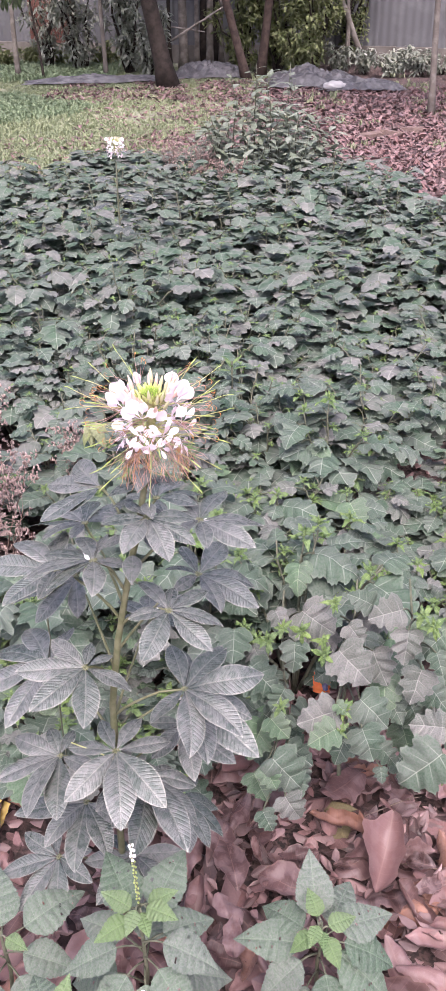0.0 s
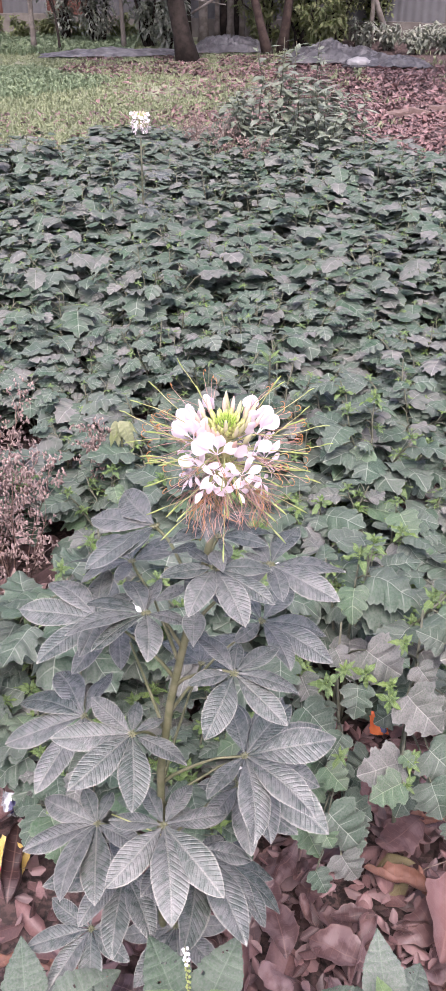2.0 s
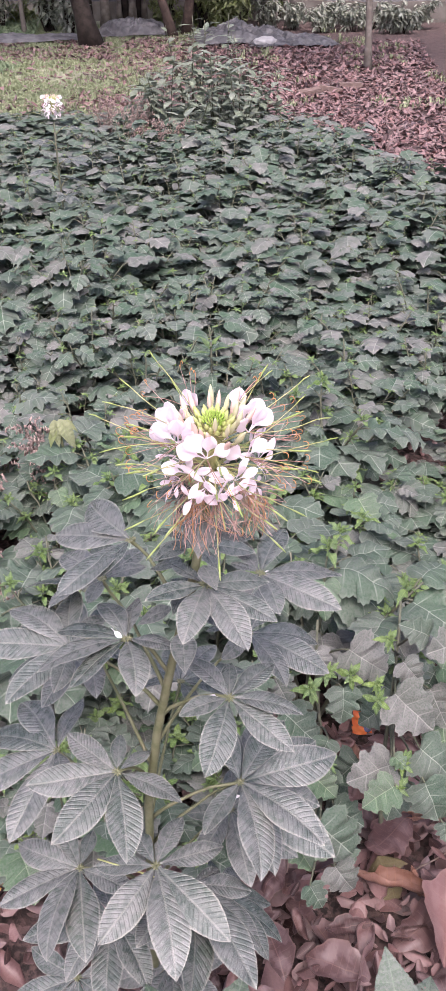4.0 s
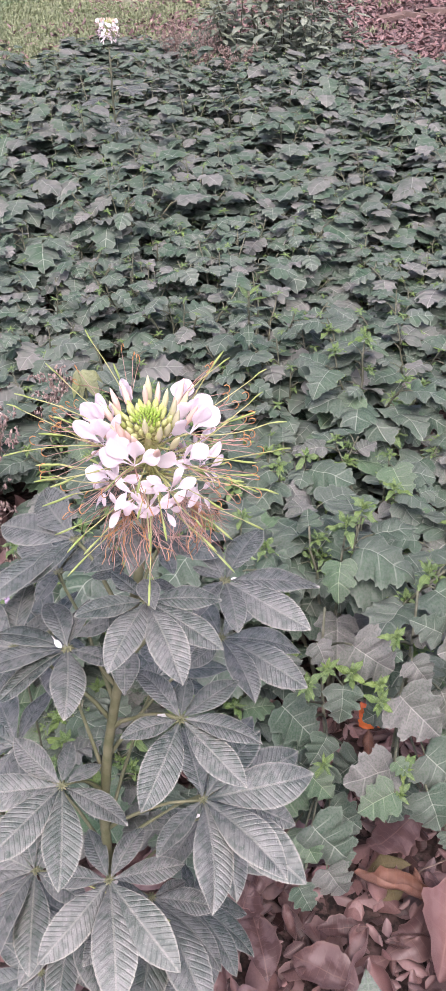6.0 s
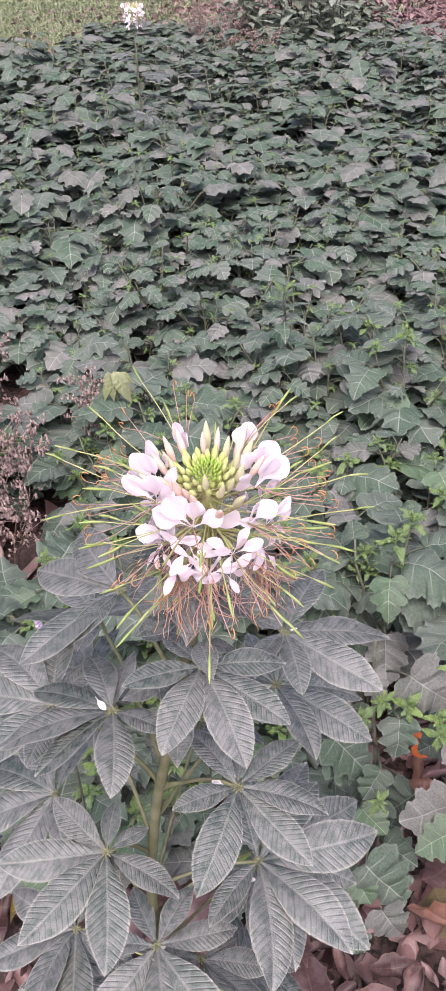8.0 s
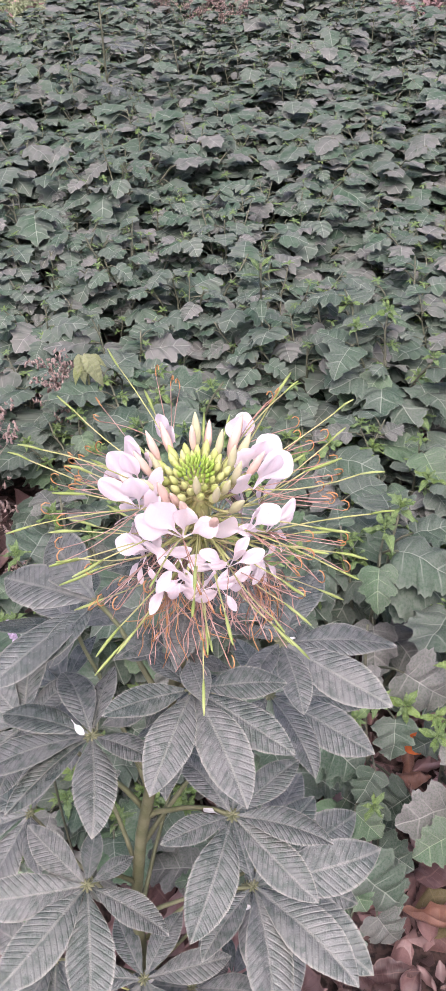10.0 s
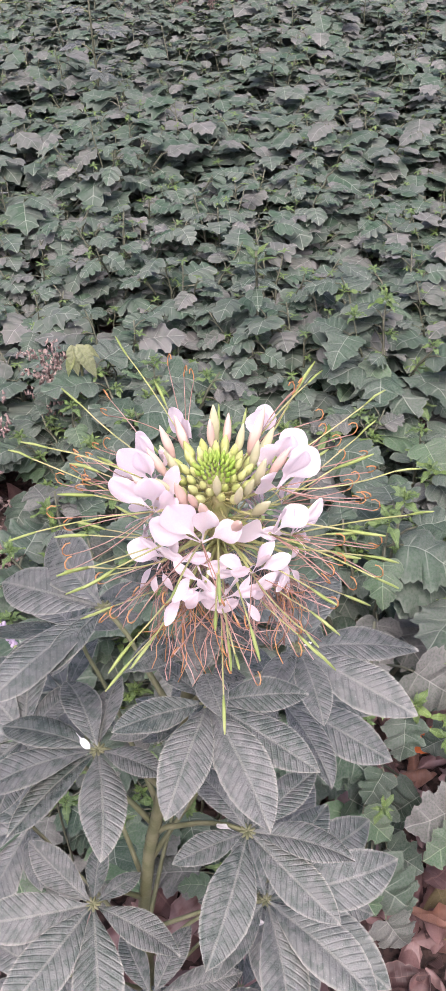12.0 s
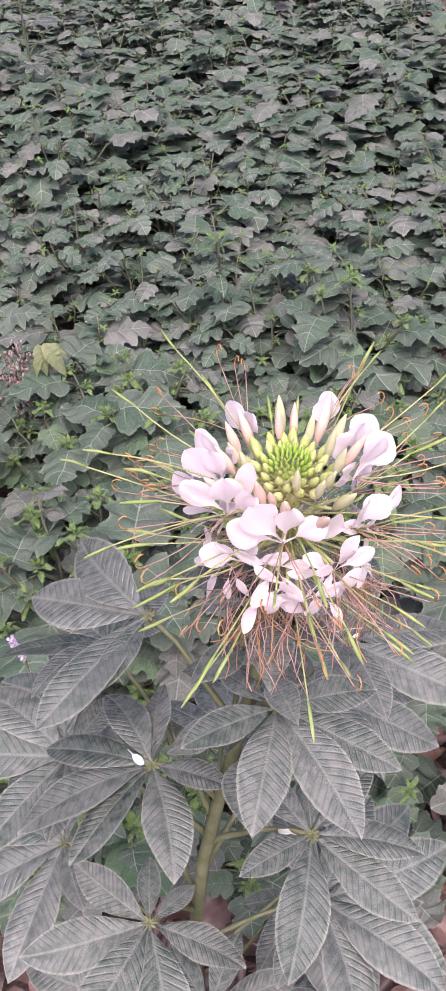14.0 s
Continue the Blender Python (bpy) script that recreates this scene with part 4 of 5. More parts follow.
LEAFLETS = [leaflet_mesh(k) for k in range(8)]
SEVEN = ((0, 100), (42, 97), (-40, 95), (85, 80), (-82, 78), (130, 56), (-128, 55))


def palmate_leaf(plant, root, hub, az, tilt, size, rng, fingers=SEVEN, roll=0.0):
    """A leaf: its stalk from the stem and its leaflets round the hub. fingers: the turn from the leaf's line and the length, in hundredths of size."""
    hub, root = Vector(hub), Vector(root)
    s = Soup()
    s.add(*tube(bend(root, hub, -0.012, 6, 0.001, rng), [0.0023, 0.002, 0.0018, 0.0016, 0.0015, 0.0015, 0.002], 6))
    frame_m = aim(hub, heading(az, tilt), (0, 0, 1), 1.0, radians(roll))
    for k in range(9):
        v = Matrix.Rotation(radians(40 * k), 4, "Z") @ Vector((0, 0.005, 0.0015))
        s.add(*tube([frame_m @ Vector((0, 0, 0)), frame_m @ v], [0.0016, 0.0008], 4))
    leaf = part("leaf", s, M_STEM, plant)
    for a, f in fingers:
        k = rng.randrange(8)
        rot = frame_m @ Matrix.Rotation(radians(-a), 4, "Z") @ Matrix.Rotation(LEAFLET_DROOP[k] / 2 + radians(rng.uniform(-5, 2)), 4, "X") @ Matrix.Rotation(radians(rng.uniform(-15, 15)), 4, "Y")
        part("leaflet", LEAFLETS[k], None, leaf, "", rot @ Matrix.Translation((0, 0.002, 0)) @ Matrix.Scale(size * f / 100, 4))
    return leaf


PETAL = ((0, 0.018), (0.16, 0.02), (0.3, 0.035), (0.38, 0.10), (0.46, 0.21), (0.56, 0.29), (0.68, 0.325), (0.8, 0.305), (0.91, 0.205), (0.975, 0.10), (1, 0.03))


def petal_mesh(name, seed, material, narrow=1.0, droop=-0.5, cup=0.5):
    r = random.Random(seed)
    vs, fs, us = blade(tuple((u, w * narrow) for u, w in PETAL), 1, fold=cup, droop=droop + r.uniform(-0.3, 0.3), wave=0.035, rng=r, twist=r.uniform(-0.4, 0.4), cols=7)
    me = mesh_data(name, vs, fs, us)
    me.materials.append(material)
    return me


PETALS = [petal_mesh("petal", k, M_PETAL, (0.95, 0.8, 0.9, 0.6, 0.85, 1.0)[k], 0.1, (0.5, 0.7, 0.4, 1.0, 0.6, 0.3)[k]) for k in range(6)]
SLIM_PETALS = [petal_mesh("petal", 40 + k, M_PETAL, (0.42, 0.3, 0.5)[k], 0.3, 0.9) for k in range(3)]
OLD_PETALS = [petal_mesh("wilted_petal", 10 + k, M_PETAL_OLD, 0.42, 0.9, 0.9) for k in range(4)]
WHITE_PETALS = [petal_mesh("petal", 20 + k, M_PETAL_WHITE, 1.0, 0.1) for k in range(3)]


def bud_mesh(name, length, width, material):
    n = 7
    pts = [(0, 0, length * i / n) for i in range(n + 1)]
    rad = [width * x for x in (0.25, 0.62, 0.9, 1.0, 0.95, 0.78, 0.5, 0.12)]
    me = Soup().add(*tube(pts, rad, 8)).data(name)
    me.materials.append(material)
    return me


BUD_CREAM = bud_mesh("bud", 0.0155, 0.0019, M_BUD_PALE)
BUD_PINK = bud_mesh("bud", 0.017, 0.0019, M_BUD_PINK)
BUD_YELLOW = bud_mesh("bud", 0.0085, 0.0019, M_BUD_YELLOW)
BUD_GREEN = bud_mesh("bud", 0.0055, 0.0011, M_BUD_GREEN)


def upright(p, direction, scale=1.0):
    """A pose at p whose +z goes along direction."""
    return Matrix.Translation(p) @ Vector((0, 0, 1)).rotation_difference(Vector(direction)).to_matrix().to_4x4() @ Matrix.Scale(scale, 4)


OPEN_FLOWERS = ((-16, 0.25, 4), (-62, 0.15, 3), (-90, 0.05, 3), (-122, 0.0, 3), (-152, 0.0, 2), (142, 0.0, 2), (114, 0.05, 3), (84, 0.2, 3), (50, 0.5, 3), (24, 0.95, 4), (-42, 0.85, 4), (66, 0.8, 3), (-4, 1.25, 4), (-100, 0.8, 3), (110, 0.8, 3))


def flower_head(plant, top, rng, petals, rich=True, lean=0.0, grow=1.0):
    """The head: an axis with stalks as the part; buds, petals, stamens and pods under it. It leans towards -y."""
    axis = Soup()
    axis.add(*tube([Vector((0, 0, z)) for z in (-0.06, -0.045, -0.03, -0.004)], [0.0036, 0.0036, 0.0045, 0.006], 8))
    bud_jobs, petal_jobs, slim_jobs, old_jobs, stamen_jobs, pod_jobs = [], [], [], [], [], []
    # green dome of young buds, then a crown of standing ones
    for k in range(52):
        t = k / 52
        a, r = k * 137.5, 0.0072 * math.sqrt(t)
        p = heading(a, 0) * r + Vector((0, 0, 0.003 - 0.003 * t * t))
        bud_jobs.append((BUD_GREEN, upright(p, heading(a, -(86 - 30 * t)), 0.5 + 0.5 * t)))
    for k in range(34):
        t = k / 34
        a, r = k * 137.5, 0.0075 + 0.0075 * t
        p = heading(a, 0) * r + Vector((0, 0, -0.001 - 0.004 * t))
        bud_jobs.append((BUD_YELLOW, upright(p, heading(a, -(72 - 22 * t)), 0.75 + 0.45 * t)))
        axis.add(*tube(bend((0, 0, -0.012), p, 0.001, 2), 0.0006, 4))
    for k in range(24):
        a = k * 137.5 + rng.uniform(-8, 8)
        t = 0.35 + 0.65 * k / 24
        el = 84 - 22 * t + rng.uniform(-9, 9)
        p0 = Vector((0, 0, -0.008 - 0.010 * t))
        p = p0 + heading(a, -(el - 40)) * (0.0135 + 0.0125 * t)
        axis.add(*tube(bend(p0, p, 0.002, 3), 0.0007, 4))
        me = rng.choice((BUD_CREAM, BUD_PINK)) if t > 0.3 else BUD_CREAM
        bud_jobs.append((me, upright(p, heading(a, -el), (0.68 + 0.6 * t) * rng.uniform(0.9, 1.12))))
    # open flowers
    for a, lower, count in OPEN_FLOWERS if rich else OPEN_FLOWERS[::2]:
        a += rng.uniform(-4, 4)
        back = math.cos(radians(a)) < -0.3
        p0 = Vector((0, 0, -0.022 - 0.014 * lower))
        c = heading(a, 0) * (0.026 + 0.006 * lower + rng.uniform(-0.002, 0.003)) + Vector((0, 0, -0.004 - 0.030 * lower - (0.004 if back else 0)))
        axis.add(*tube(bend(p0, c, -0.002, 4), 0.0008, 4))
        el = 68 + 20 * math.cos(radians(a)) + rng.uniform(-10, 8) - 30 * max(0, lower - 0.6)
        for f in ((-64, -22, 20, 62), (-45, 0, 44), (-28, 26))[4 - count]:
            f += rng.uniform(-12, 12)
            rise, across = heading(a, -el), heading(a * 0.4 + 90, 0)
            d = (math.cos(radians(f)) * rise + math.sin(radians(f)) * across).normalized()
            (slim_jobs if lower > 0.6 and rng.random() < 0.7 else petal_jobs).append(aim(c, d, heading(a * 0.4, -30) + across * rng.uniform(-0.6, 0.6), rng.uniform(0.020, 0.025) * (0.9 if back else 1.0) * (1 - 0.12 * lower) * grow))
        for f in range(6):
            d = heading(a + rng.uniform(-34, 34), rng.uniform(-22, 18))
            e = c + d * rng.uniform(0.028, 0.044)
            side = d.cross(Vector((0, 0, 1))).normalized() * rng.choice((-1, 1)) * 0.3
            curl = [e + (d * math.sin(w) + (Vector((0, 0, 1)) + side) * (1 - math.cos(w))) * 0.0028 for w in (0, 0.7, 1.4, 2.2, 3.0, 3.7)]
            thread = bend(c, e, rng.uniform(-0.004, 0.004), 5)
            if f < 4:
                stamen_jobs.append((thread, curl))
        pod_jobs.append((c, heading(a + rng.uniform(-10, 10), rng.uniform(-38, -8)), rng.uniform(0.04, 0.056), 0.011, 0.0005))
    # flowers that fade, below
    for k in range(18):
        a = 360 * k / 18 + rng.uniform(-15, 15)
        c = heading(a, 0) * rng.uniform(0.024, 0.036) + Vector((0, 0, rng.uniform(-0.056, -0.03)))
        axis.add(*tube(bend((0, 0, -0.045), c, -0.004, 4), 0.0008, 4))
        for f in range(rng.choice((3, 4, 4))):
            d = heading(a + rng.uniform(-80, 80), rng.uniform(-45, 45))
            old_jobs.append(aim(c, d, heading(a, -30), rng.uniform(0.014, 0.024)))
    # pods on long stalks
    for k in range(38 if rich else 24):
        a = k * 137.5 + rng.uniform(-12, 12)
        t = k / 38
        el = 28 - 54 * t + rng.uniform(-9, 9)
        pod_jobs.append((Vector((0, 0, -0.026 - 0.034 * t)), heading(a, -el), rng.uniform(0.05, 0.068), rng.uniform(0.013, 0.021), 0.00075))
    turn = Matrix.Rotation(radians(lean), 4, "X")
    head = part("flower_head", axis, M_STALK, plant, "round pale pink flower head", Matrix.Translation(top) @ turn)
    for me, m in bud_jobs:
        part("bud", me, None, head, "", m)
    for m in petal_jobs:
        part("petal", rng.choice(petals), None, head, "", m)
    for m in slim_jobs:
        part("petal", rng.choice(SLIM_PETALS), None, head, "", m)
    for m in old_jobs:
        part("wilted_petal", rng.choice(OLD_PETALS), None, head, "", m)
    if not rich:
        return head
    for path, curl in stamen_jobs:
        part("stamen", Soup().add(*tube(path, 0.00028, 3)), M_STAMEN, head)
        part("anther", Soup().add(*tube(curl, 0.00033, 4)), M_ANTHER, head, "curled orange anther")
    for p0, d, reach, pod, r in pod_jobs:
        e = p0 + d * reach
        f = e + (d + Vector((0, 0, rng.uniform(-0.22, 0.12)))).normalized() * pod
        part("pod_stalk", Soup().add(*tube(bend(p0, e, rng.uniform(-0.003, 0.005), 5), 0.00038, 4)), M_STALK, head)
        mid = e.lerp(f, 0.5) + Vector((0, 0, rng.uniform(-0.001, 0.0015)))
        part("seed_pod", Soup().add(*tube([e, e.lerp(mid, 0.5), mid, mid.lerp(f, 0.5), f], [0.0004, r, r * 1.1, r, 0.0003], 5)), M_POD, head)
    for k in range(30):
        a = rng.uniform(0, 360)
        p = heading(a, 0) * rng.uniform(0.008, 0.032) + Vector((0, 0, rng.uniform(-0.07, -0.04)))
        s = Soup()
        for j in range(8):
            q, path = p.copy(), [p.copy()]
            d = heading(a + rng.uniform(-60, 60), rng.uniform(25, 85))
            for i in range(7):
                d = (d + Vector((rng.uniform(-1, 1), rng.uniform(-1, 1), rng.uniform(-1.1, 0.6))) * 0.5).normalized()
                q = q + d * 0.0058
                path.append(q.copy())
            s.add(*tube(path, 0.00026, 3))
        part("stamen_tangle", s, M_STAMEN if k % 10 else M_ANTHER, head, "tangle of dried stamen threads", None, "stuff")
    return head


def build_cleome():
    rng = random.Random(91)
    base = Vector((-0.15, 0.885, 0))
    plant = thing("spider_flower", "tall spider flower plant with dusty palmate leaves and pale pink head", "flower", Matrix.Translation(base))
    top = Vector((-0.067, 0.838, 1.000))
    line = [Vector(p) - base for p in ((-0.15, 0.885, -0.03), (-0.147, 0.875, 0.3), (-0.138, 0.862, 0.555), (-0.124, 0.86, 0.66), (-0.109, 0.858, 0.737), (-0.084, 0.848, 0.858), (-0.068, 0.846, 0.944))]
    part("stem", Soup().add(*tube(line, [0.006, 0.0052, 0.0047, 0.0044, 0.004, 0.0037, 0.0033], 10)), M_STEM, plant)

    def on_stem(z):
        for a, b in zip(line, line[1:]):
            if a.z <= z <= b.z:
                return a.lerp(b, (z - a.z) / (b.z - a.z))
        return line[-1]

    def leaf(x, y, z, az, tilt, roll, fingers=SEVEN, size=0.1):
        hub = Vector((x, y, z)) - base
        palmate_leaf(plant, on_stem(hub.z - 0.045), hub, az, tilt, size, rng, fingers, roll)

    leaf(-0.144, 0.857, 0.781, -67, 5, 6, ((118, 56), (95, 63), (47, 69), (-23, 68), (-80, 71), (-128, 48), (5, 80)))
    leaf(-0.058, 0.832, 0.727, 34, 12, -3, ((174, 57), (99, 49), (50, 80), (-9, 72), (-47, 66), (-99, 60), (-142, 41)))
    leaf(-0.045, 0.864, 0.575, 86, 4, 7, ((127, 65), (73, 101), (39, 103), (-10, 109), (-60, 91), (-110, 76)))
    leaf(-0.163, 0.836, 0.637, -34, 4, -7, ((149, 42), (95, 64), (42, 83), (0, 90), (-42, 88), (-98, 66), (-156, 37)))
    leaf(-0.134, 0.828, 0.503, 12, 8, 1, ((163, 56), (104, 61), (45, 92), (0, 111), (-25, 104), (-90, 70), (-140, 58)))
    leaf(-0.027, 0.958, 0.688, 117, 12, 11, ((89, 74), (60, 92), (21, 79), (-36, 83), (-93, 56), (150, 48), (-150, 45)))
    leaf(-0.022, 0.910, 0.802, 99, 7, 3, ((89, 57), (50, 81), (3, 77), (-60, 72), (-149, 28), (135, 52), (-105, 60)))
    leaf(-0.076, 0.830, 0.857, 10, 10, -6, ((30, 66), (-12, 72), (-44, 64), (82, 50), (-88, 52), (140, 35)))
    leaf(-0.217, 0.869, 0.451, -47, 12, 3, ((110, 55), (66, 82), (27, 92), (-20, 101), (-53, 99), (-105, 70), (155, 45)))
    leaf(-0.200, 0.900, 0.738, -109, 1, -4, ((66, 79), (30, 86), (-10, 89), (-64, 77), (-104, 55), (110, 55), (-150, 40)))
    leaf(-0.190, 0.872, 0.355, -77, 2, -8, ((-35, 83), (-70, 100), (-106, 90), (-129, 73), (5, 100), (40, 80), (85, 60)))
    leaf(-0.100, 0.848, 0.437, 10, 7, -23, ((10, 127), (-17, 124), (-47, 96), (-111, 42), (55, 95), (95, 60), (-80, 70)))
    leaf(-0.067, 0.897, 0.339, 70, 27, -9, ((50, 92), (30, 89), (-25, 73), (-76, 61), (5, 90), (90, 60), (-120, 45)))
    leaf(-0.238, 0.956, 0.538, -114, 15, -13, ((45, 102), (10, 105), (-37, 103), (-84, 104), (90, 70), (-130, 60)))
    leaf(-0.136, 0.905, 0.851, -133, 11, -5, ((13, 88), (-10, 90), (-87, 84), (-101, 51)))
    leaf(-0.040, 0.905, 0.530, 89, 11, 17, ((69, 104), (40, 123), (16, 90), (-25, 105), (-70, 90), (-110, 65)))
    leaf(-0.195, 1.000, 0.655, -75, 12, -10, size=0.09)
    leaf(-0.098, 1.020, 0.566, 150, 10, 0, size=0.085)
    leaf(-0.075, 0.940, 0.815, 150, 6, 0, size=0.065)
    leaf(-0.170, 0.970, 0.760, -140, 10, 0, size=0.08)
    leaf(-0.240, 0.870, 0.240, -35, 16, 0, size=0.09)
    leaf(-0.130, 0.875, 0.240, 8, 18, 0, size=0.09)
    leaf(-0.050, 0.930, 0.450, 50, 16, 6, size=0.09)
    for k in range(16):
        z = 0.80 + 0.135 * k / 15
        az = 137.5 * k
        p = on_stem(z)
        vs, fs, us = blade(OVATE, 1, fold=0.25, droop=0.5, cols=5, rng=rng)
        me = mesh_data("bract", vs, fs, us)
        me.materials.append(M_CLEOME)
        part("bract", me, None, plant, "", aim(p + heading(az, 0) * 0.012, heading(az, -5 + rng.uniform(-10, 25)), (0, 0, 1), rng.uniform(0.022, 0.038)))
    flower_head(plant, top - base, random.Random(5), PETALS, True, 8.0)
    return plant


build_cleome()


def build_far_cleome():
    rng = random.Random(17)
    base = Vector((-0.46, 4.15, 0))
    plant = thing("spider_flower", "distant spider flower plant with a white head", "flower", Matrix.Translation(base))
    part("stem", Soup().add(*tube(bend((0, 0, -0.03), (0, 0, 0.60), 0, 6, 0.006, rng), [0.0055, 0.005, 0.0045, 0.0042, 0.004, 0.0036, 0.0034], 8)), M_SOL_STEM, plant)
    for z, az in ((0.3, 20), (0.34, 140), (0.38, 260), (0.43, 70), (0.47, 190), (0.51, 310), (0.55, 100)):
        palmate_leaf(plant, (0, 0, z), Vector((0, 0, z + 0.03)) + heading(az, 0) * 0.06, az, 15, 0.075 if z < 0.5 else 0.05, rng)
    flower_head(plant, (0, 0, 0.69), rng, WHITE_PETALS, False, 0.0, 1.0)


build_far_cleome()


# ---- rough-leaved herbs at the near edge ----
HERB_LEAF = ((0, 0.02), (0.06, 0.16), (0.15, 0.265), (0.27, 0.315), (0.4, 0.305), (0.55, 0.25), (0.7, 0.175), (0.85, 0.09), (1, 0.004))


def ovate_mesh(seed, material):
    r = random.Random(seed)
    vs, fs, us = blade(finer(HERB_LEAF, 40), 1, lead=0.12, fold=0.25, droop=r.uniform(0.3, 0.8), wave=0.02, rng=r, cols=15, ragged=0.07, ripple=(8, 0.010, 0.05))
    # a few holes that insects ate
    spots = [(r.uniform(0.2, 0.8), r.randrange(1, 12)) for _ in range(6 if seed % 2 == 0 and seed < 10 else 0)]
    gone = {(int(40 * u), c) for u, c in spots}
    me = mesh_data("leaf", vs, [f for k, f in enumerate(fs) if (k // 14, k % 14) not in gone], us)
    me.materials.append(material)
    return me


OVATES = [ovate_mesh(k, M_HELIO) for k in range(5)]
YOUNG = [ovate_mesh(10 + k, M_HELIO_YOUNG) for k in range(3)]


def spike(plant, a, b, rng, bloom, material):
    a, b = Vector(a), Vector(b)
    path = bend(a, b, 0, 6, 0.001, rng)
    s = Soup().add(*tube(path, 0.0011, 5))
    stalk = part("flower_spike", s, M_SOL_STEM, plant, "slender flower spike")
    knob = bud_mesh("floret", 0.004, 0.0022, material)
    nut = bud_mesh("seed", 0.003, 0.0016, M_POD)
    n = 46
    for k in range(n):
        t = k / n
        p = a.lerp(b, 0.1 + 0.9 * t)
        d = heading(137.5 * k, -25)
        part("floret" if t > bloom else "seed", knob if t > bloom else nut, None, stalk, "", upright(p + d * 0.0008, d, 0.75 + 0.35 * rng.random()))


def build_herb(base, height, leaves, label, seed, spikes=()):
    rng = random.Random(seed)
    base = Vector(base)
    herb = thing("rough_leaved_herb", label, "herb", Matrix.Translation(base), "herbs at the path edge")
    s = Soup()
    s.add(*tube(bend((0, 0, -0.02), (0, 0, height), 0, 6, 0.004, rng), [0.004, 0.0038, 0.0035, 0.0032, 0.003, 0.0026, 0.002], 6))
    for z, az, tilt, stalk, size, young in leaves:
        p = Vector((0, 0, z))
        q = p + heading(az, -20) * stalk
        s.add(*tube(bend(p, q, -0.004, 3), 0.0014, 5))
        part("leaf", rng.choice(YOUNG if young else OVATES), None, herb, "bright young leaf" if young else "", aim(q, heading(az, tilt), (0, -0.25, 1), size * (1.0 if young else 1.08)))
    part("stem", s, M_SOL_STEM, herb)
    for a, b in spikes:
        spike(herb, a, b, rng, 0.72, M_PETAL_WHITE)


LABEL_HERB = "rough ovate-leaved green herb growing among fallen leaves"
build_herb((-0.10, 0.69, 0), 0.385, (
    (0.33, 150, -35, 0.03, 0.083, 0), (0.33, 210, -30, 0.03, 0.083, 0), (0.30, -75, 15, 0.035, 0.072, 0), (0.31, 75, 10, 0.03, 0.077, 0), (0.28, 40, 25, 0.035, 0.077, 0),
    (0.27, -35, 25, 0.035, 0.077, 0), (0.37, -110, -25, 0.012, 0.044, 1), (0.38, 100, -35, 0.012, 0.041, 1), (0.385, -20, 10, 0.01, 0.032, 1), (0.38, 20, 0, 0.01, 0.032, 1),
    (0.22, 100, 20, 0.04, 0.087, 0), (0.22, -100, 20, 0.04, 0.087, 0), (0.2, 0, 30, 0.04, 0.083, 0), (0.30, 115, 0, 0.03, 0.075, 0), (0.29, -120, 5, 0.03, 0.075, 0), (0.26, 8, 30, 0.035, 0.07, 0), (0.385, 60, -20, 0.012, 0.045, 1), (0.36, -60, 0, 0.015, 0.05, 1), (0.24, 175, 0, 0.04, 0.087, 0)), LABEL_HERB + ", with a white spike", 301,
    spikes=(((0, 0, 0.38), (-0.003, -0.002, 0.502)),))
build_herb((0.135, 0.75, 0), 0.26, (
    (0.22, 185, -40, 0.03, 0.083, 0), (0.20, -95, -5, 0.03, 0.087, 0), (0.21, -130, 0, 0.03, 0.077, 0), (0.22, 110, 0, 0.03, 0.083, 0), (0.20, 60, 20, 0.03, 0.096, 0),
    (0.21, 80, 15, 0.035, 0.083, 0), (0.255, 200, -30, 0.01, 0.041, 1), (0.26, -30, 10, 0.01, 0.032, 1), (0.24, 25, 20, 0.015, 0.044, 1), (0.24, -60, 15, 0.015, 0.041, 1),
    (0.15, -30, 25, 0.04, 0.083, 0), (0.15, 35, 25, 0.05, 0.096, 0), (0.2, 150, -15, 0.035, 0.08, 0), (0.19, -55, 15, 0.035, 0.075, 0), (0.18, 10, 25, 0.035, 0.07, 0), (0.24, 110, -10, 0.012, 0.045, 1), (0.25, 0, -10, 0.01, 0.028, 1)), LABEL_HERB, 302)
build_herb((-0.30, 0.745, 0), 0.25, (
    (0.22, 125, -15, 0.035, 0.092, 0), (0.21, 195, -30, 0.03, 0.083, 0), (0.2, 80, 10, 0.03, 0.077, 0), (0.19, -90, 10, 0.03, 0.077, 0), (0.18, 40, 20, 0.04, 0.077, 0),
    (0.18, -10, 20, 0.04, 0.077, 0), (0.24, 60, -10, 0.01, 0.037, 1), (0.24, -60, -10, 0.01, 0.032, 1)), LABEL_HERB, 303, spikes=(((-0.01, 0, 0.22), (-0.05, -0.03, 0.30)),))
build_herb((-0.20, 0.60, 0), 0.31, (
    (0.29, 160, -50, 0.012, 0.044, 1), (0.27, -90, 5, 0.03, 0.077, 0), (0.27, 100, 5, 0.03, 0.058, 0), (0.25, 30, 20, 0.03, 0.072, 0), (0.25, -40, 20, 0.03, 0.072, 0), (0.28, -150, 0, 0.02, 0.058, 0)),
    LABEL_HERB, 304, spikes=(((0, 0, 0.3), (-0.01, -0.03, 0.36)),))
build_herb((0.06, 0.60, 0), 0.27, (
    (0.25, 120, 0, 0.03, 0.072, 0), (0.25, -120, 0, 0.03, 0.072, 0), (0.24, 60, 10, 0.03, 0.072, 0), (0.24, -60, 10, 0.03, 0.072, 0), (0.27, 180, -20, 0.01, 0.032, 1)), LABEL_HERB, 305)
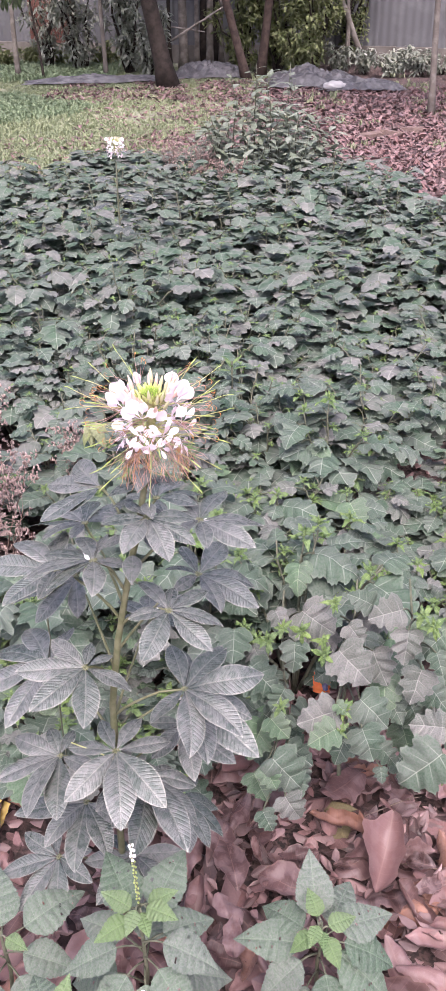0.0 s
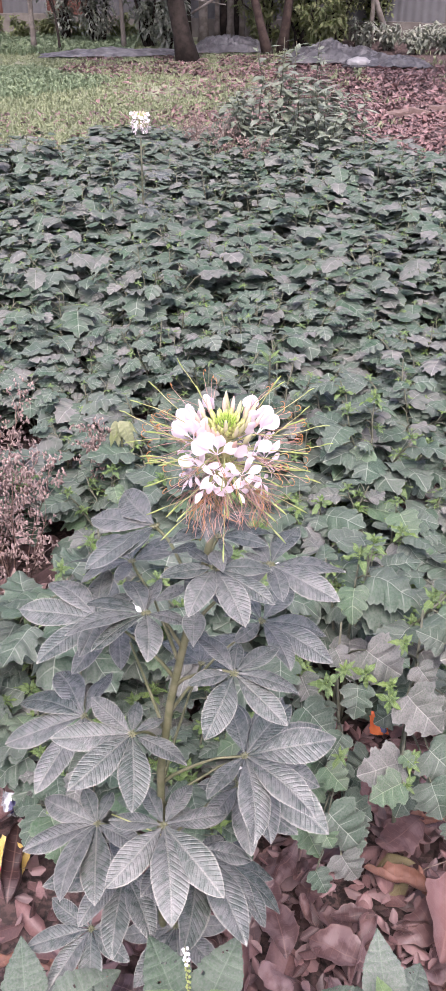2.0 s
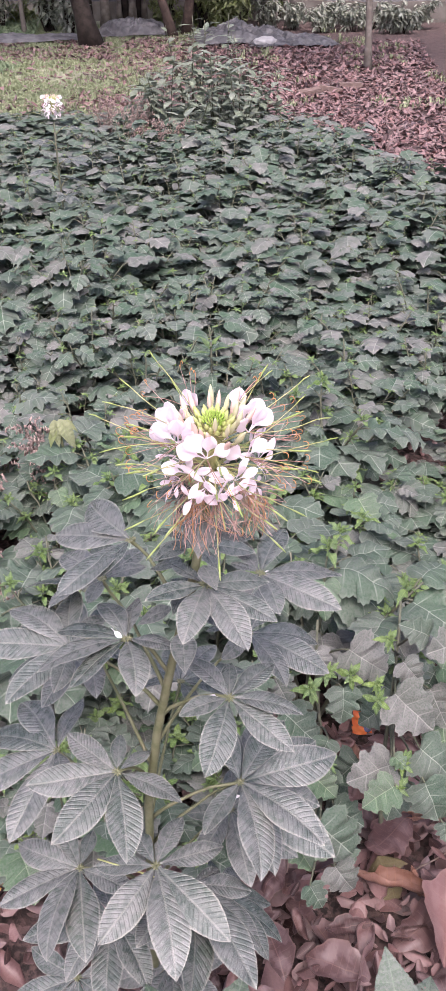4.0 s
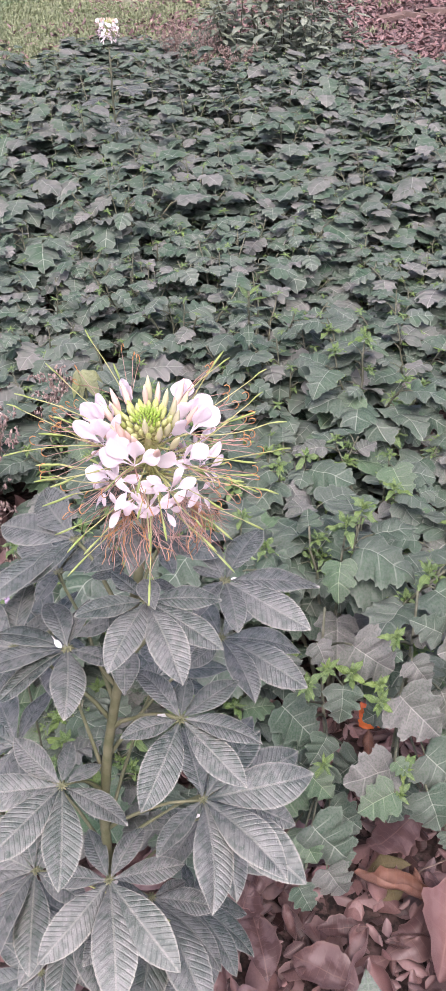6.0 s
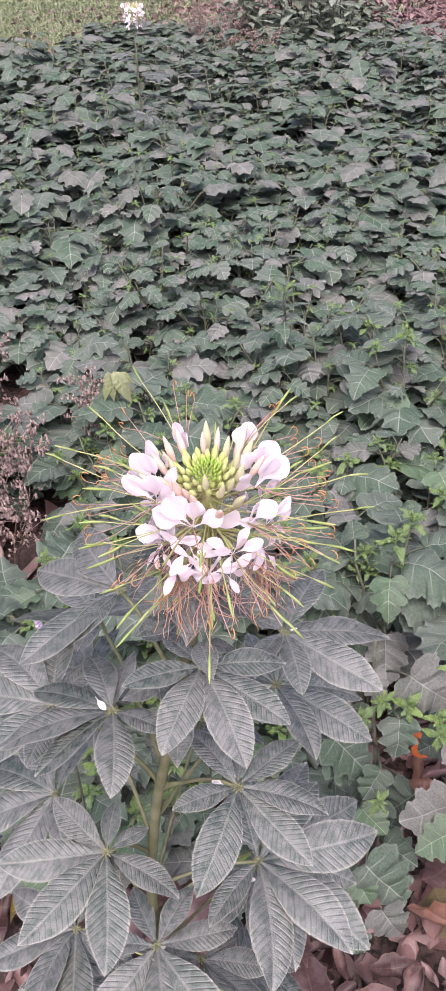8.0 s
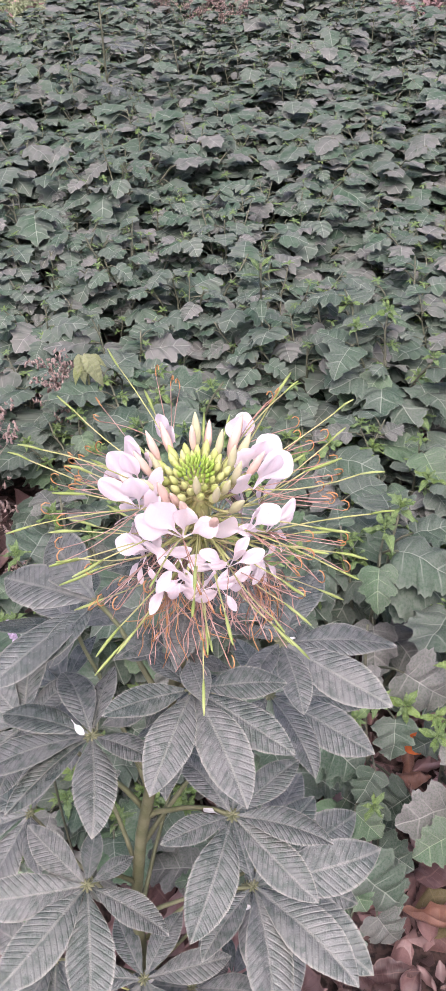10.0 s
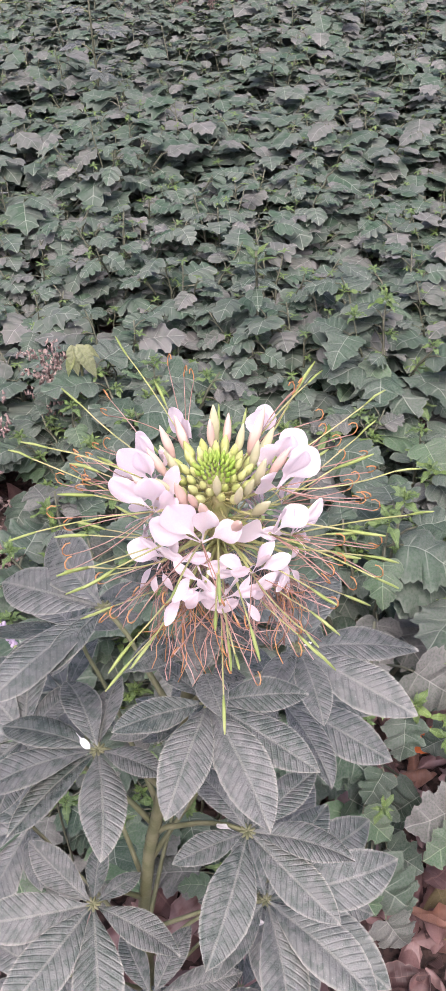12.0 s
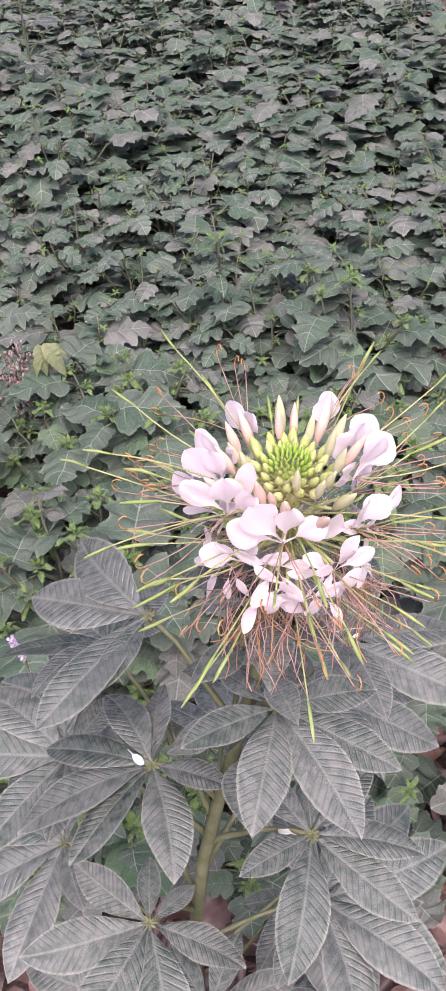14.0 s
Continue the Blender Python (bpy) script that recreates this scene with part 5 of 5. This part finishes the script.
build_herb((-0.55, 1.32, 0), 0.30, (
    (0.27, 60, 5, 0.03, 0.083, 0), (0.26, -30, 10, 0.03, 0.083, 0), (0.25, 120, 5, 0.03, 0.083, 0), (0.22, 10, 20, 0.04, 0.087, 0), (0.2, 80, 20, 0.04, 0.087, 0), (0.3, 30, -20, 0.01, 0.032, 1)), LABEL_HERB, 306,
    spikes=(((0.01, 0, 0.28), (0.05, -0.02, 0.36)),))


# ---- dried flower plant beside the bed ----
def build_dry(base, seed, height, reach, sprays, lean=(0, 0)):
    rng = random.Random(seed)
    plant = thing("dried_flower_plant", "dried brown flowering weed with tiny withered heads", "weed", Matrix.Translation(base), "dried weeds")
    stem = Soup()
    for k in range(sprays):
        az = rng.uniform(0, 360)
        e = heading(az, 0) * reach * rng.uniform(0.2, 1) + Vector((lean[0], lean[1], height * rng.uniform(0.6, 1)))
        path = bend((rng.uniform(-0.01, 0.01), rng.uniform(-0.01, 0.01), -0.02), e, -0.02, 6, 0.006, rng)
        stem.add(*tube(path, [0.0026 - 0.0003 * i for i in range(7)], 4))
        tips = Soup()
        for j in range(26):
            t = rng.uniform(0.45, 1.0)
            i = min(int(t * 6), 5)
            p = path[i].lerp(path[i + 1], t * 6 - i)
            q = p + heading(rng.uniform(0, 360), rng.uniform(-70, 10)) * rng.uniform(0.015, 0.06)
            tips.add(*tube([p, p.lerp(q, 0.6), q], 0.0005, 3))
            for c in range(5):
                o = q + Vector((rng.uniform(-1, 1), rng.uniform(-1, 1), rng.uniform(-1, 1))) * 0.009
                vs, fs, us = tube([o, o + heading(rng.uniform(0, 360), rng.uniform(-60, 60)) * 0.0045, o + Vector((0, 0, 0.0065))], [0.001, 0.003, 0.0008], 5)
                tips.add(vs, fs, us)
        part("flower_spray", tips, M_DRY, plant, "brown withered flower spray", None, "stuff")
    for k in range(10):
        z = height * rng.uniform(0.15, 0.55)
        d = heading(rng.uniform(0, 360), rng.uniform(10, 60))
        me = dead_mesh(400 + k)
        me.materials.append(M_DRY)
        part("leaf", me, None, plant, "shrivelled brown leaf", aim(Vector((lean[0] * 0.4, lean[1] * 0.4, z)) + d * 0.02, d, (0, 0, 1), rng.uniform(0.022, 0.04)))
    part("stem", stem, M_DRY_STEM, plant)


def curled(seed, cols=9, rows=finer(DEAD, 14)):
    """A dry leaf: rolled across, bowed along, crumpled."""
    r = random.Random(seed)
    roll, bow, ruck = r.choice((0.9, -0.7, 0.4, 2.1, -0.45, 0.6, 1.5, -1.5)), r.choice((0.5, -0.6, 1.0, 0.3, -0.9)), r.uniform(0.07, 0.15)
    turn, crease = r.uniform(-0.6, 0.6), r.choice((0, 0.25, 0.5, -0.3))
    verts, faces, uvs = [], [], []
    for u, w in rows:
        for k in range(cols):
            v = -1 + 2 * k / (cols - 1)
            wide = w * (1 + 0.5 * noise.noise((u * 3.3, 4 if v > 0 else 9, seed * 1.7)) + (r.uniform(-0.16, 0.16) if abs(v) == 1 else 0))
            x, z = wide * math.sin(roll * v) / roll, wide * (1 - math.cos(roll * v)) / roll
            a = bow * (u - 0.3)
            y, h = math.sin(a) / bow, (1 - math.cos(a)) / bow
            z += h + crease * abs(x) + ruck * noise.noise((x * 4.5, u * 3.5, seed * 3.7)) + 0.45 * ruck * noise.noise((x * 11, u * 9, seed))
            t = turn * (u - 0.4)
            verts.append((x * math.cos(t) - z * math.sin(t), y, x * math.sin(t) + z * math.cos(t)))
            uvs.append((x + 0.5, u, abs(v)))
    for i in range(len(rows) - 1):
        for k in range(cols - 1):
            q = i * cols + k
            faces.append((q, q + 1, q + cols + 1, q + cols))
    return verts, faces, uvs


def dead_mesh(seed):
    return mesh_data("fallen_leaf", *curled(seed))


build_dry((-0.63, 1.92, 0), 71, 0.54, 0.20, 8)
build_dry((-0.74, 1.80, 0), 72, 0.52, 0.20, 7)
build_dry((-0.55, 1.80, 0), 73, 0.46, 0.17, 6)
build_dry((-0.60, 1.64, 0), 74, 0.36, 0.15, 5)
build_dry((-0.47, 1.60, 0), 76, 0.26, 0.07, 3)
build_dry((-0.37, 2.09, 0), 75, 0.44, 0.05, 3)


def build_yellowing():
    rng = random.Random(6)
    plant = thing("yellowing_weed", "weed with yellow-green wilting leaves in the bed", "weed", Matrix.Translation((-0.33, 2.10, 0)))
    s = Soup().add(*tube(bend((0, 0, -0.02), (0.0, -0.03, 0.355), 0, 5, 0.004, rng), 0.003, 5))
    for x, y, z, az, tilt, size in ((0.0, -0.03, 0.36, 60, 52, 0.085), (-0.01, -0.03, 0.36, 20, 74, 0.07), (0.01, -0.02, 0.35, 100, 35, 0.05), (-0.01, -0.03, 0.34, -40, 55, 0.05)):
        me = ovate_mesh(int(1000 * size) + az, M_YELLOW_LEAF)
        part("leaf", me, None, plant, "", aim((x, y, z), heading(az, tilt), (0, -0.5, 1), size) @ Matrix.Diagonal((0.6, 1, 1, 1)))
    part("stem", s, M_STEM, plant)


build_yellowing()


def build_star_weed():
    rng = random.Random(9)
    plant = thing("narrow_leaved_weed", "weed with a rosette of narrow green leaves", "weed", Matrix.Translation((0.03, 2.33, 0)))
    s = Soup().add(*tube(bend((0, 0, -0.02), (0, -0.01, 0.42), 0, 5, 0.004, rng), 0.003, 5))
    for k in range(16):
        t = k / 16
        vs, fs, us = blade(LANCE, 1, fold=0.3, droop=0.5, cols=3, rng=rng)
        me = mesh_data("leaf", vs, fs, us)
        me.materials.append(M_SOL if k < 10 else M_SHOOT)
        part("leaf", me, None, plant, "", aim((0, -0.01, 0.34 + 0.08 * t), heading(137.5 * k, 5 - 55 * t), (0, 0, 1), 0.075 - 0.04 * t))
    part("stem", s, M_SOL_STEM, plant)


build_star_weed()


def build_lilac_spike():
    rng = random.Random(10)
    plant = thing("lilac_spike_weed", "weed with a small lilac flower spike", "weed", Matrix.Translation((-0.28, 1.155, 0)))
    part("stem", Soup().add(*tube(bend((0, 0, -0.02), (0, 0, 0.54), 0, 5, 0.003, rng), 0.0016, 5)), M_SOL_STEM, plant)
    spike(plant, (0, 0, 0.533), (-0.006, -0.004, 0.577), rng, 0.1, M_PURPLE)


build_lilac_spike()


# ---- weeds behind the bed ----
def build_weed(base, seed, height, leafy):
    rng = random.Random(seed)
    plant = thing("broad_weed", "leafy weed with pale lance leaves behind the bed", "weed", Matrix.Translation(base), "weeds behind the bed")
    stem = Soup()
    for b in range(5):
        az = rng.uniform(0, 360)
        e = heading(az, 0) * 0.17 * rng.uniform(0.2, 1) + Vector((0, 0, height * rng.uniform(0.6, 1.12)))
        path = bend((0, 0, -0.02), e, -0.02, 6, 0.008, rng)
        stem.add(*tube(path, [0.006 - 0.0007 * i for i in range(7)], 5))
        for k in range(leafy):
            t = 0.25 + 0.7 * k / (leafy - 1)
            i = min(int(t * 6), 5)
            p = path[i].lerp(path[i + 1], t * 6 - i)
            vs, fs, us = WEED_LEAVES[k % 3]
            tip = t > 0.95 and rng.random() < 0.4
            me = WEED_TIPS if tip else WEED_MESHES[k % 3]
            part("leaf", me, None, plant, "", aim(p, heading(137.5 * k + az, 2 - 60 * max(0, t - 0.7) * 2 + rng.uniform(-18, 18)), (0, 0, 1), rng.uniform(0.07, 0.125)))
    part("stem", stem, M_SOL_STEM, plant)


WEED_LEAVES = [blade(tuple((u, w * 1.25) for u, w in LANCE), 1, fold=0.3, droop=0.2 + 0.25 * k, cols=3, rng=random.Random(k)) for k in range(3)]
WEED_MESHES = [mesh_data("leaf", *w) for w in WEED_LEAVES]
for me in WEED_MESHES:
    me.materials.append(M_WEED)
WEED_TIPS = mesh_data("leaf", *WEED_LEAVES[0])
WEED_TIPS.materials.append(M_SHOOT)
for k, (x, y, h) in enumerate(((0.22, 6.5, 0.62), (0.42, 6.4, 0.56), (0.05, 6.2, 0.44), (0.55, 6.2, 0.42), (0.33, 6.0, 0.46), (0.15, 5.9, 0.40), (0.62, 6.6, 0.40), (0.45, 5.75, 0.42), (0.0, 6.7, 0.34), (0.3, 6.9, 0.5), (0.75, 6.5, 0.34), (-0.1, 6.4, 0.3))):
    build_weed((x, y, 0), 500 + k, h * 1.28, 24)
for k, (x, y) in enumerate(((-0.15, 5.95), (-0.08, 6.2), (0.05, 5.75), (-0.3, 6.3))):
    build_dry((x, y, 0), 80 + k, 0.38, 0.14, 5)


# ---- litter that people dropped ----
def packet(size, main, mark, label, m):
    n = 12
    verts, faces, uvs = [], [], []
    for j in range(n + 1):
        for i in range(n + 1):
            u, v = i / n - 0.5, j / n - 0.5
            z = 0.012 * (1 - (2 * u) ** 2) + 0.010 * noise.noise((u * 5, v * 5, size[0] * 90)) + 0.005 * noise.noise((u * 14, v * 14, 1))
            verts.append((u * size[0] * (1 + 0.1 * noise.noise((v * 6, 2, 0))), v * size[1], z))
            uvs.append((u + 0.5, v + 0.5))
    k = n + 1
    quads = [(j * k + i, j * k + i + 1, (j + 1) * k + i + 1, (j + 1) * k + i) for j in range(n) for i in range(n)]
    bag = part("wrapper", mesh_data("wrapper", verts, quads, uvs), main, None, "", m)
    tagged(bag, label, "wrapper")
    top = [q for q in quads if 0.34 < (q[0] % k) / n < 0.8 and 0.15 < (q[0] // k) / n < 0.6]
    used = sorted({i for q in top for i in q})
    remap = {i: a for a, i in enumerate(used)}
    part("print", mesh_data("print", [Vector(verts[i]) + Vector((0, 0, 0.0012)) for i in used], [tuple(remap[i] for i in q) for q in top]), mark, bag, "dark printed patch")


packet((0.032, 0.036), M_ORANGE_FOIL, M_NAVY, "crumpled orange foil wrapper under leaves", pose(0.181, 1.228, 0.252, 62, 8, 10))
packet((0.06, 0.06), M_YELLOW_FOIL, M_RED_FOIL, "crumpled yellow wrapper with red print on litter", pose(-0.424, 1.115, 0.04, 35, 10, -20))
packet((0.03, 0.04), M_SILVER, M_NAVY, "torn silver foil scrap on the litter", pose(-0.445, 1.22, 0.05, 50, 15, 10))


# ---- fallen leaves ----
def build_litter():
    rng = random.Random(55)
    brown = [dead_mesh(k) for k in range(14)]
    for k, me in enumerate(brown):
        me.materials.append((M_DEAD, M_DEAD, M_DEAD, M_DEAD, M_DEAD_ORANGE, M_DEAD, M_DEAD)[k % 7])
    for k in range(300):
        x, y = rng.uniform(-0.52, 0.62), rng.uniform(0.52, 1.36)
        # fewer leaves at left: the dark soil also stands in for shade
        if x < -0.2 and y > 0.95 and k % 3:
            x = -x
        d = heading(rng.uniform(0, 360), rng.uniform(-16, 16))
        ob = part("fallen_leaf", rng.choice(brown), None, None, "", aim((x, y, rng.uniform(0.012, 0.062)), d, (rng.uniform(-0.35, 0.35), rng.uniform(-0.35, 0.35), 1 if rng.random() < 0.7 else -1), rng.choice((0.055, 0.07, 0.085, 0.1, 0.12, 0.15))))
        tagged(ob, "dry curled brown fallen leaf on the ground", "leaf", "fallen leaves")
    vs, fs, us = blade(LOBED, 1, shear=0.4, fold=0.3, droop=0.8, wave=0.06, rng=rng, ragged=0.2)
    me = mesh_data("fallen_leaf", vs, fs, us)
    me.materials.append(M_DEAD_OLIVE)
    ob = part("fallen_leaf", me, None, None, "", aim((0.20, 1.13, 0.05), (0.3, -0.9, -0.2), (0, 0, 1), 0.075))
    tagged(ob, "yellow-brown lobed fallen leaf", "leaf", "fallen leaves")
    s = Soup()
    protos = [curled(60 + k, 4, DEAD[::2] + DEAD[-1:]) for k in range(10)]

    def strew(count, x0, x1, y0, y1, sizes, keep=lambda x, y: True, grow=0.0, rise=0.022):
        for _ in range(count):
            y = rng.uniform(y0, y1)
            x = rng.uniform(x0 - grow * (y - y0), x1 + grow * (y - y0))
            if not keep(x, y):
                continue
            d = heading(rng.uniform(0, 360), rng.uniform(-25, 25))
            s.add(*rng.choice(protos), aim((x, y, rng.uniform(0.0, rise)), d, (rng.uniform(-0.4, 0.4), rng.uniform(-0.4, 0.4), 1), rng.uniform(*sizes)))

    # thins the small litter at left too, darkening it in place of shade
    bare = lambda x, y: x > -0.22 or y < 0.9 or rng.random() < 0.35
    strew(1300, -0.7, 0.75, 0.4, 1.5, (0.03, 0.085), bare)
    strew(2600, -0.6, 0.7, 0.5, 1.45, (0.015, 0.042), bare, rise=0.045)
    strew(2200, -2.4, 2.4, -1.2, 1.7, (0.04, 0.1), lambda x, y: abs(x) > 0.6 or y < 0.5)
    strew(1800, -1.0, 1.0, 1.5, 5.3, (0.05, 0.1), grow=0.3)
    strew(12000, -1.6, 1.8, 5.0, 8.4, (0.035, 0.08), lambda x, y: rng.random() < 0.18 + 0.95 / (1 + math.exp(-2.5 * (x + 0.3))) + 0.3 * noise.noise((x * 2, y * 2, 3)), grow=0.25)
    strew(8000, -1.2, 2.4, 8.0, 11.6, (0.04, 0.085), lambda x, y: rng.random() < 0.08 + 0.95 / (1 + math.exp(-3.2 * (x + 0.1 + 0.7 * noise.noise((x, y, 0))))), grow=0.2)
    strew(2600, -2.0, 0.6, 10.7, 12.4, (0.04, 0.09), lambda x, y: noise.noise((x * 2, y * 2, 6)) > -0.2)
    tagged(part("leaf_litter", s, M_DEAD), "thick layer of dry brown fallen leaves", "leaves", kind="stuff")


build_litter()


def build_petal_bits():
    rng = random.Random(14)
    bit = petal_mesh("fallen_petal", 31, M_PETAL_WHITE, 0.55, 0.6, 0.8)
    for x, y, z in ((-0.157, 0.866, 0.787), (-0.066, 0.832, 0.729), (-0.021, 0.914, 0.801), (-0.043, 0.848, 0.575), (-0.138, 0.828, 0.497), (-0.10, 0.62, 0.31)):
        ob = part("fallen_petal", bit, None, None, "", aim((x, y, z), heading(rng.uniform(0, 360), 10), (0, -0.3, 1), rng.uniform(0.010, 0.014)))
        tagged(ob, "small white fallen petal lying on a leaf", "petal", "fallen petals")


build_petal_bits()
straw = part("dry_stalk", Soup().add(*tube(bend((0, 0, 0), (0.115, -0.035, -0.03), -0.002, 6), 0.0009, 5)), M_STALK, None, "", Matrix.Translation((-0.192, 0.835, 0.512)))
tagged(straw, "thin straw-coloured dry stalk lying across leaves", "stalk")


def build_twigs():
    rng = random.Random(12)
    for x, y, a, n, r in ((0.26, 0.93, 80, 0.11, 0.0016), (0.22, 1.1, 20, 0.16, 0.0018), (0.3, 1.02, -15, 0.2, 0.0022), (0.1, 0.85, 60, 0.07, 0.0012), (-0.2, 0.98, 35, 0.1, 0.0014), (0.36, 0.82, 100, 0.13, 0.0016)):
        d = heading(a + 90, 0) * n
        ob = part("twig", Soup().add(*tube(bend((0, 0, 0), d + Vector((0, 0, 0.008)), -0.004, 6, 0.002, rng), [r * (1 - 0.09 * i) for i in range(7)], 5)), M_TWIG, None, "", Matrix.Translation((x, y, 0.024)))
        tagged(ob, "thin dry twig on fallen leaves", "twig", "twigs")


build_twigs()


# ---- grass at the back ----
def build_grass():
    rng = random.Random(31)
    verts, faces = [], []

    def tuft(x, y, h, n, wide):
        for _ in range(n):
            a, l = rng.uniform(0, 6.28), h * rng.uniform(0.5, 1.2)
            dx, dy = math.cos(a), math.sin(a)
            px, py = x + rng.gauss(0, 0.02), y + rng.gauss(0, 0.02)
            w, o = wide * rng.uniform(0.6, 1.3), rng.uniform(0.3, 1.1) * l
            k = len(verts)
            verts.extend(((px - dy * w, py + dx * w, -0.005), (px + dy * w, py - dx * w, -0.005), (px + dx * o * 0.45 + dy * w, py + dy * o * 0.45 - dx * w, l * 0.65),
                          (px + dx * o * 0.45 - dy * w, py + dy * o * 0.45 + dx * w, l * 0.65), (px + dx * o, py + dy * o, l * 0.72)))
            faces.extend(((k, k + 1, k + 2, k + 3), (k + 3, k + 2, k + 4)))

    for _ in range(24000):
        y = rng.uniform(5.5, 14.0)
        x = rng.uniform(-1.2 - 0.38 * (y - 3), 0.5 + 0.1 * (y - 6))
        g = noise.noise((x * 1.1, y * 1.1, 0.5))
        if rng.random() > 1 / (1 + math.exp(2.6 * (x + 0.55 - 1.6 * g - 0.05 * (y - 6)))) or rng.random() > 0.09 + 0.9 / (1 + math.exp(-1.8 * (y - 6.4 + 2.6 * g))):
            continue
        tuft(x, y, 0.032, 7, 0.0045)
    for _ in range(500):
        x, y = rng.uniform(0.9, 2.8), rng.uniform(7.5, 13)
        if noise.noise((x * 1.5, y * 1.5, 8)) > 0.15:
            tuft(x, y, 0.06, 6, 0.006)
    for _ in range(350):
        x, y = rng.uniform(-1.6, 0.2), rng.uniform(5.2, 6.6)
        if noise.noise((x * 2.5, y * 2.5, 8)) > 0.0:
            tuft(x, y, 0.05, 7, 0.006)
    tagged(part("grass", mesh_data("grass", verts, faces, smooth=False), M_GRASS), "sparse yellow-green grass behind the bed", "grass", kind="stuff")
    verts.clear(), faces.clear()
    for _ in range(5200):
        y = rng.uniform(8.6, 11.6)
        x = rng.uniform(-3.9, -1.2)
        if math.hypot((x + 2.7) / 1.35, (y - 10.1) / 1.2) + 0.5 * noise.noise((x * 1.5, y * 1.5, 3)) + 0.35 * rng.random() > 1:
            continue
        tuft(x, y, rng.uniform(0.03, 0.075), 9, 0.0065)
    for _ in range(1500):
        y = rng.uniform(12.4, 14.5)
        x = rng.uniform(-4.5, -1.4)
        tuft(x, y, 0.11, 8, 0.008)
    tagged(part("low_herbs", mesh_data("low_herbs", verts, faces, smooth=False), M_HERB), "patch of low green herbs in the grass", "herbs", kind="stuff")


build_grass()
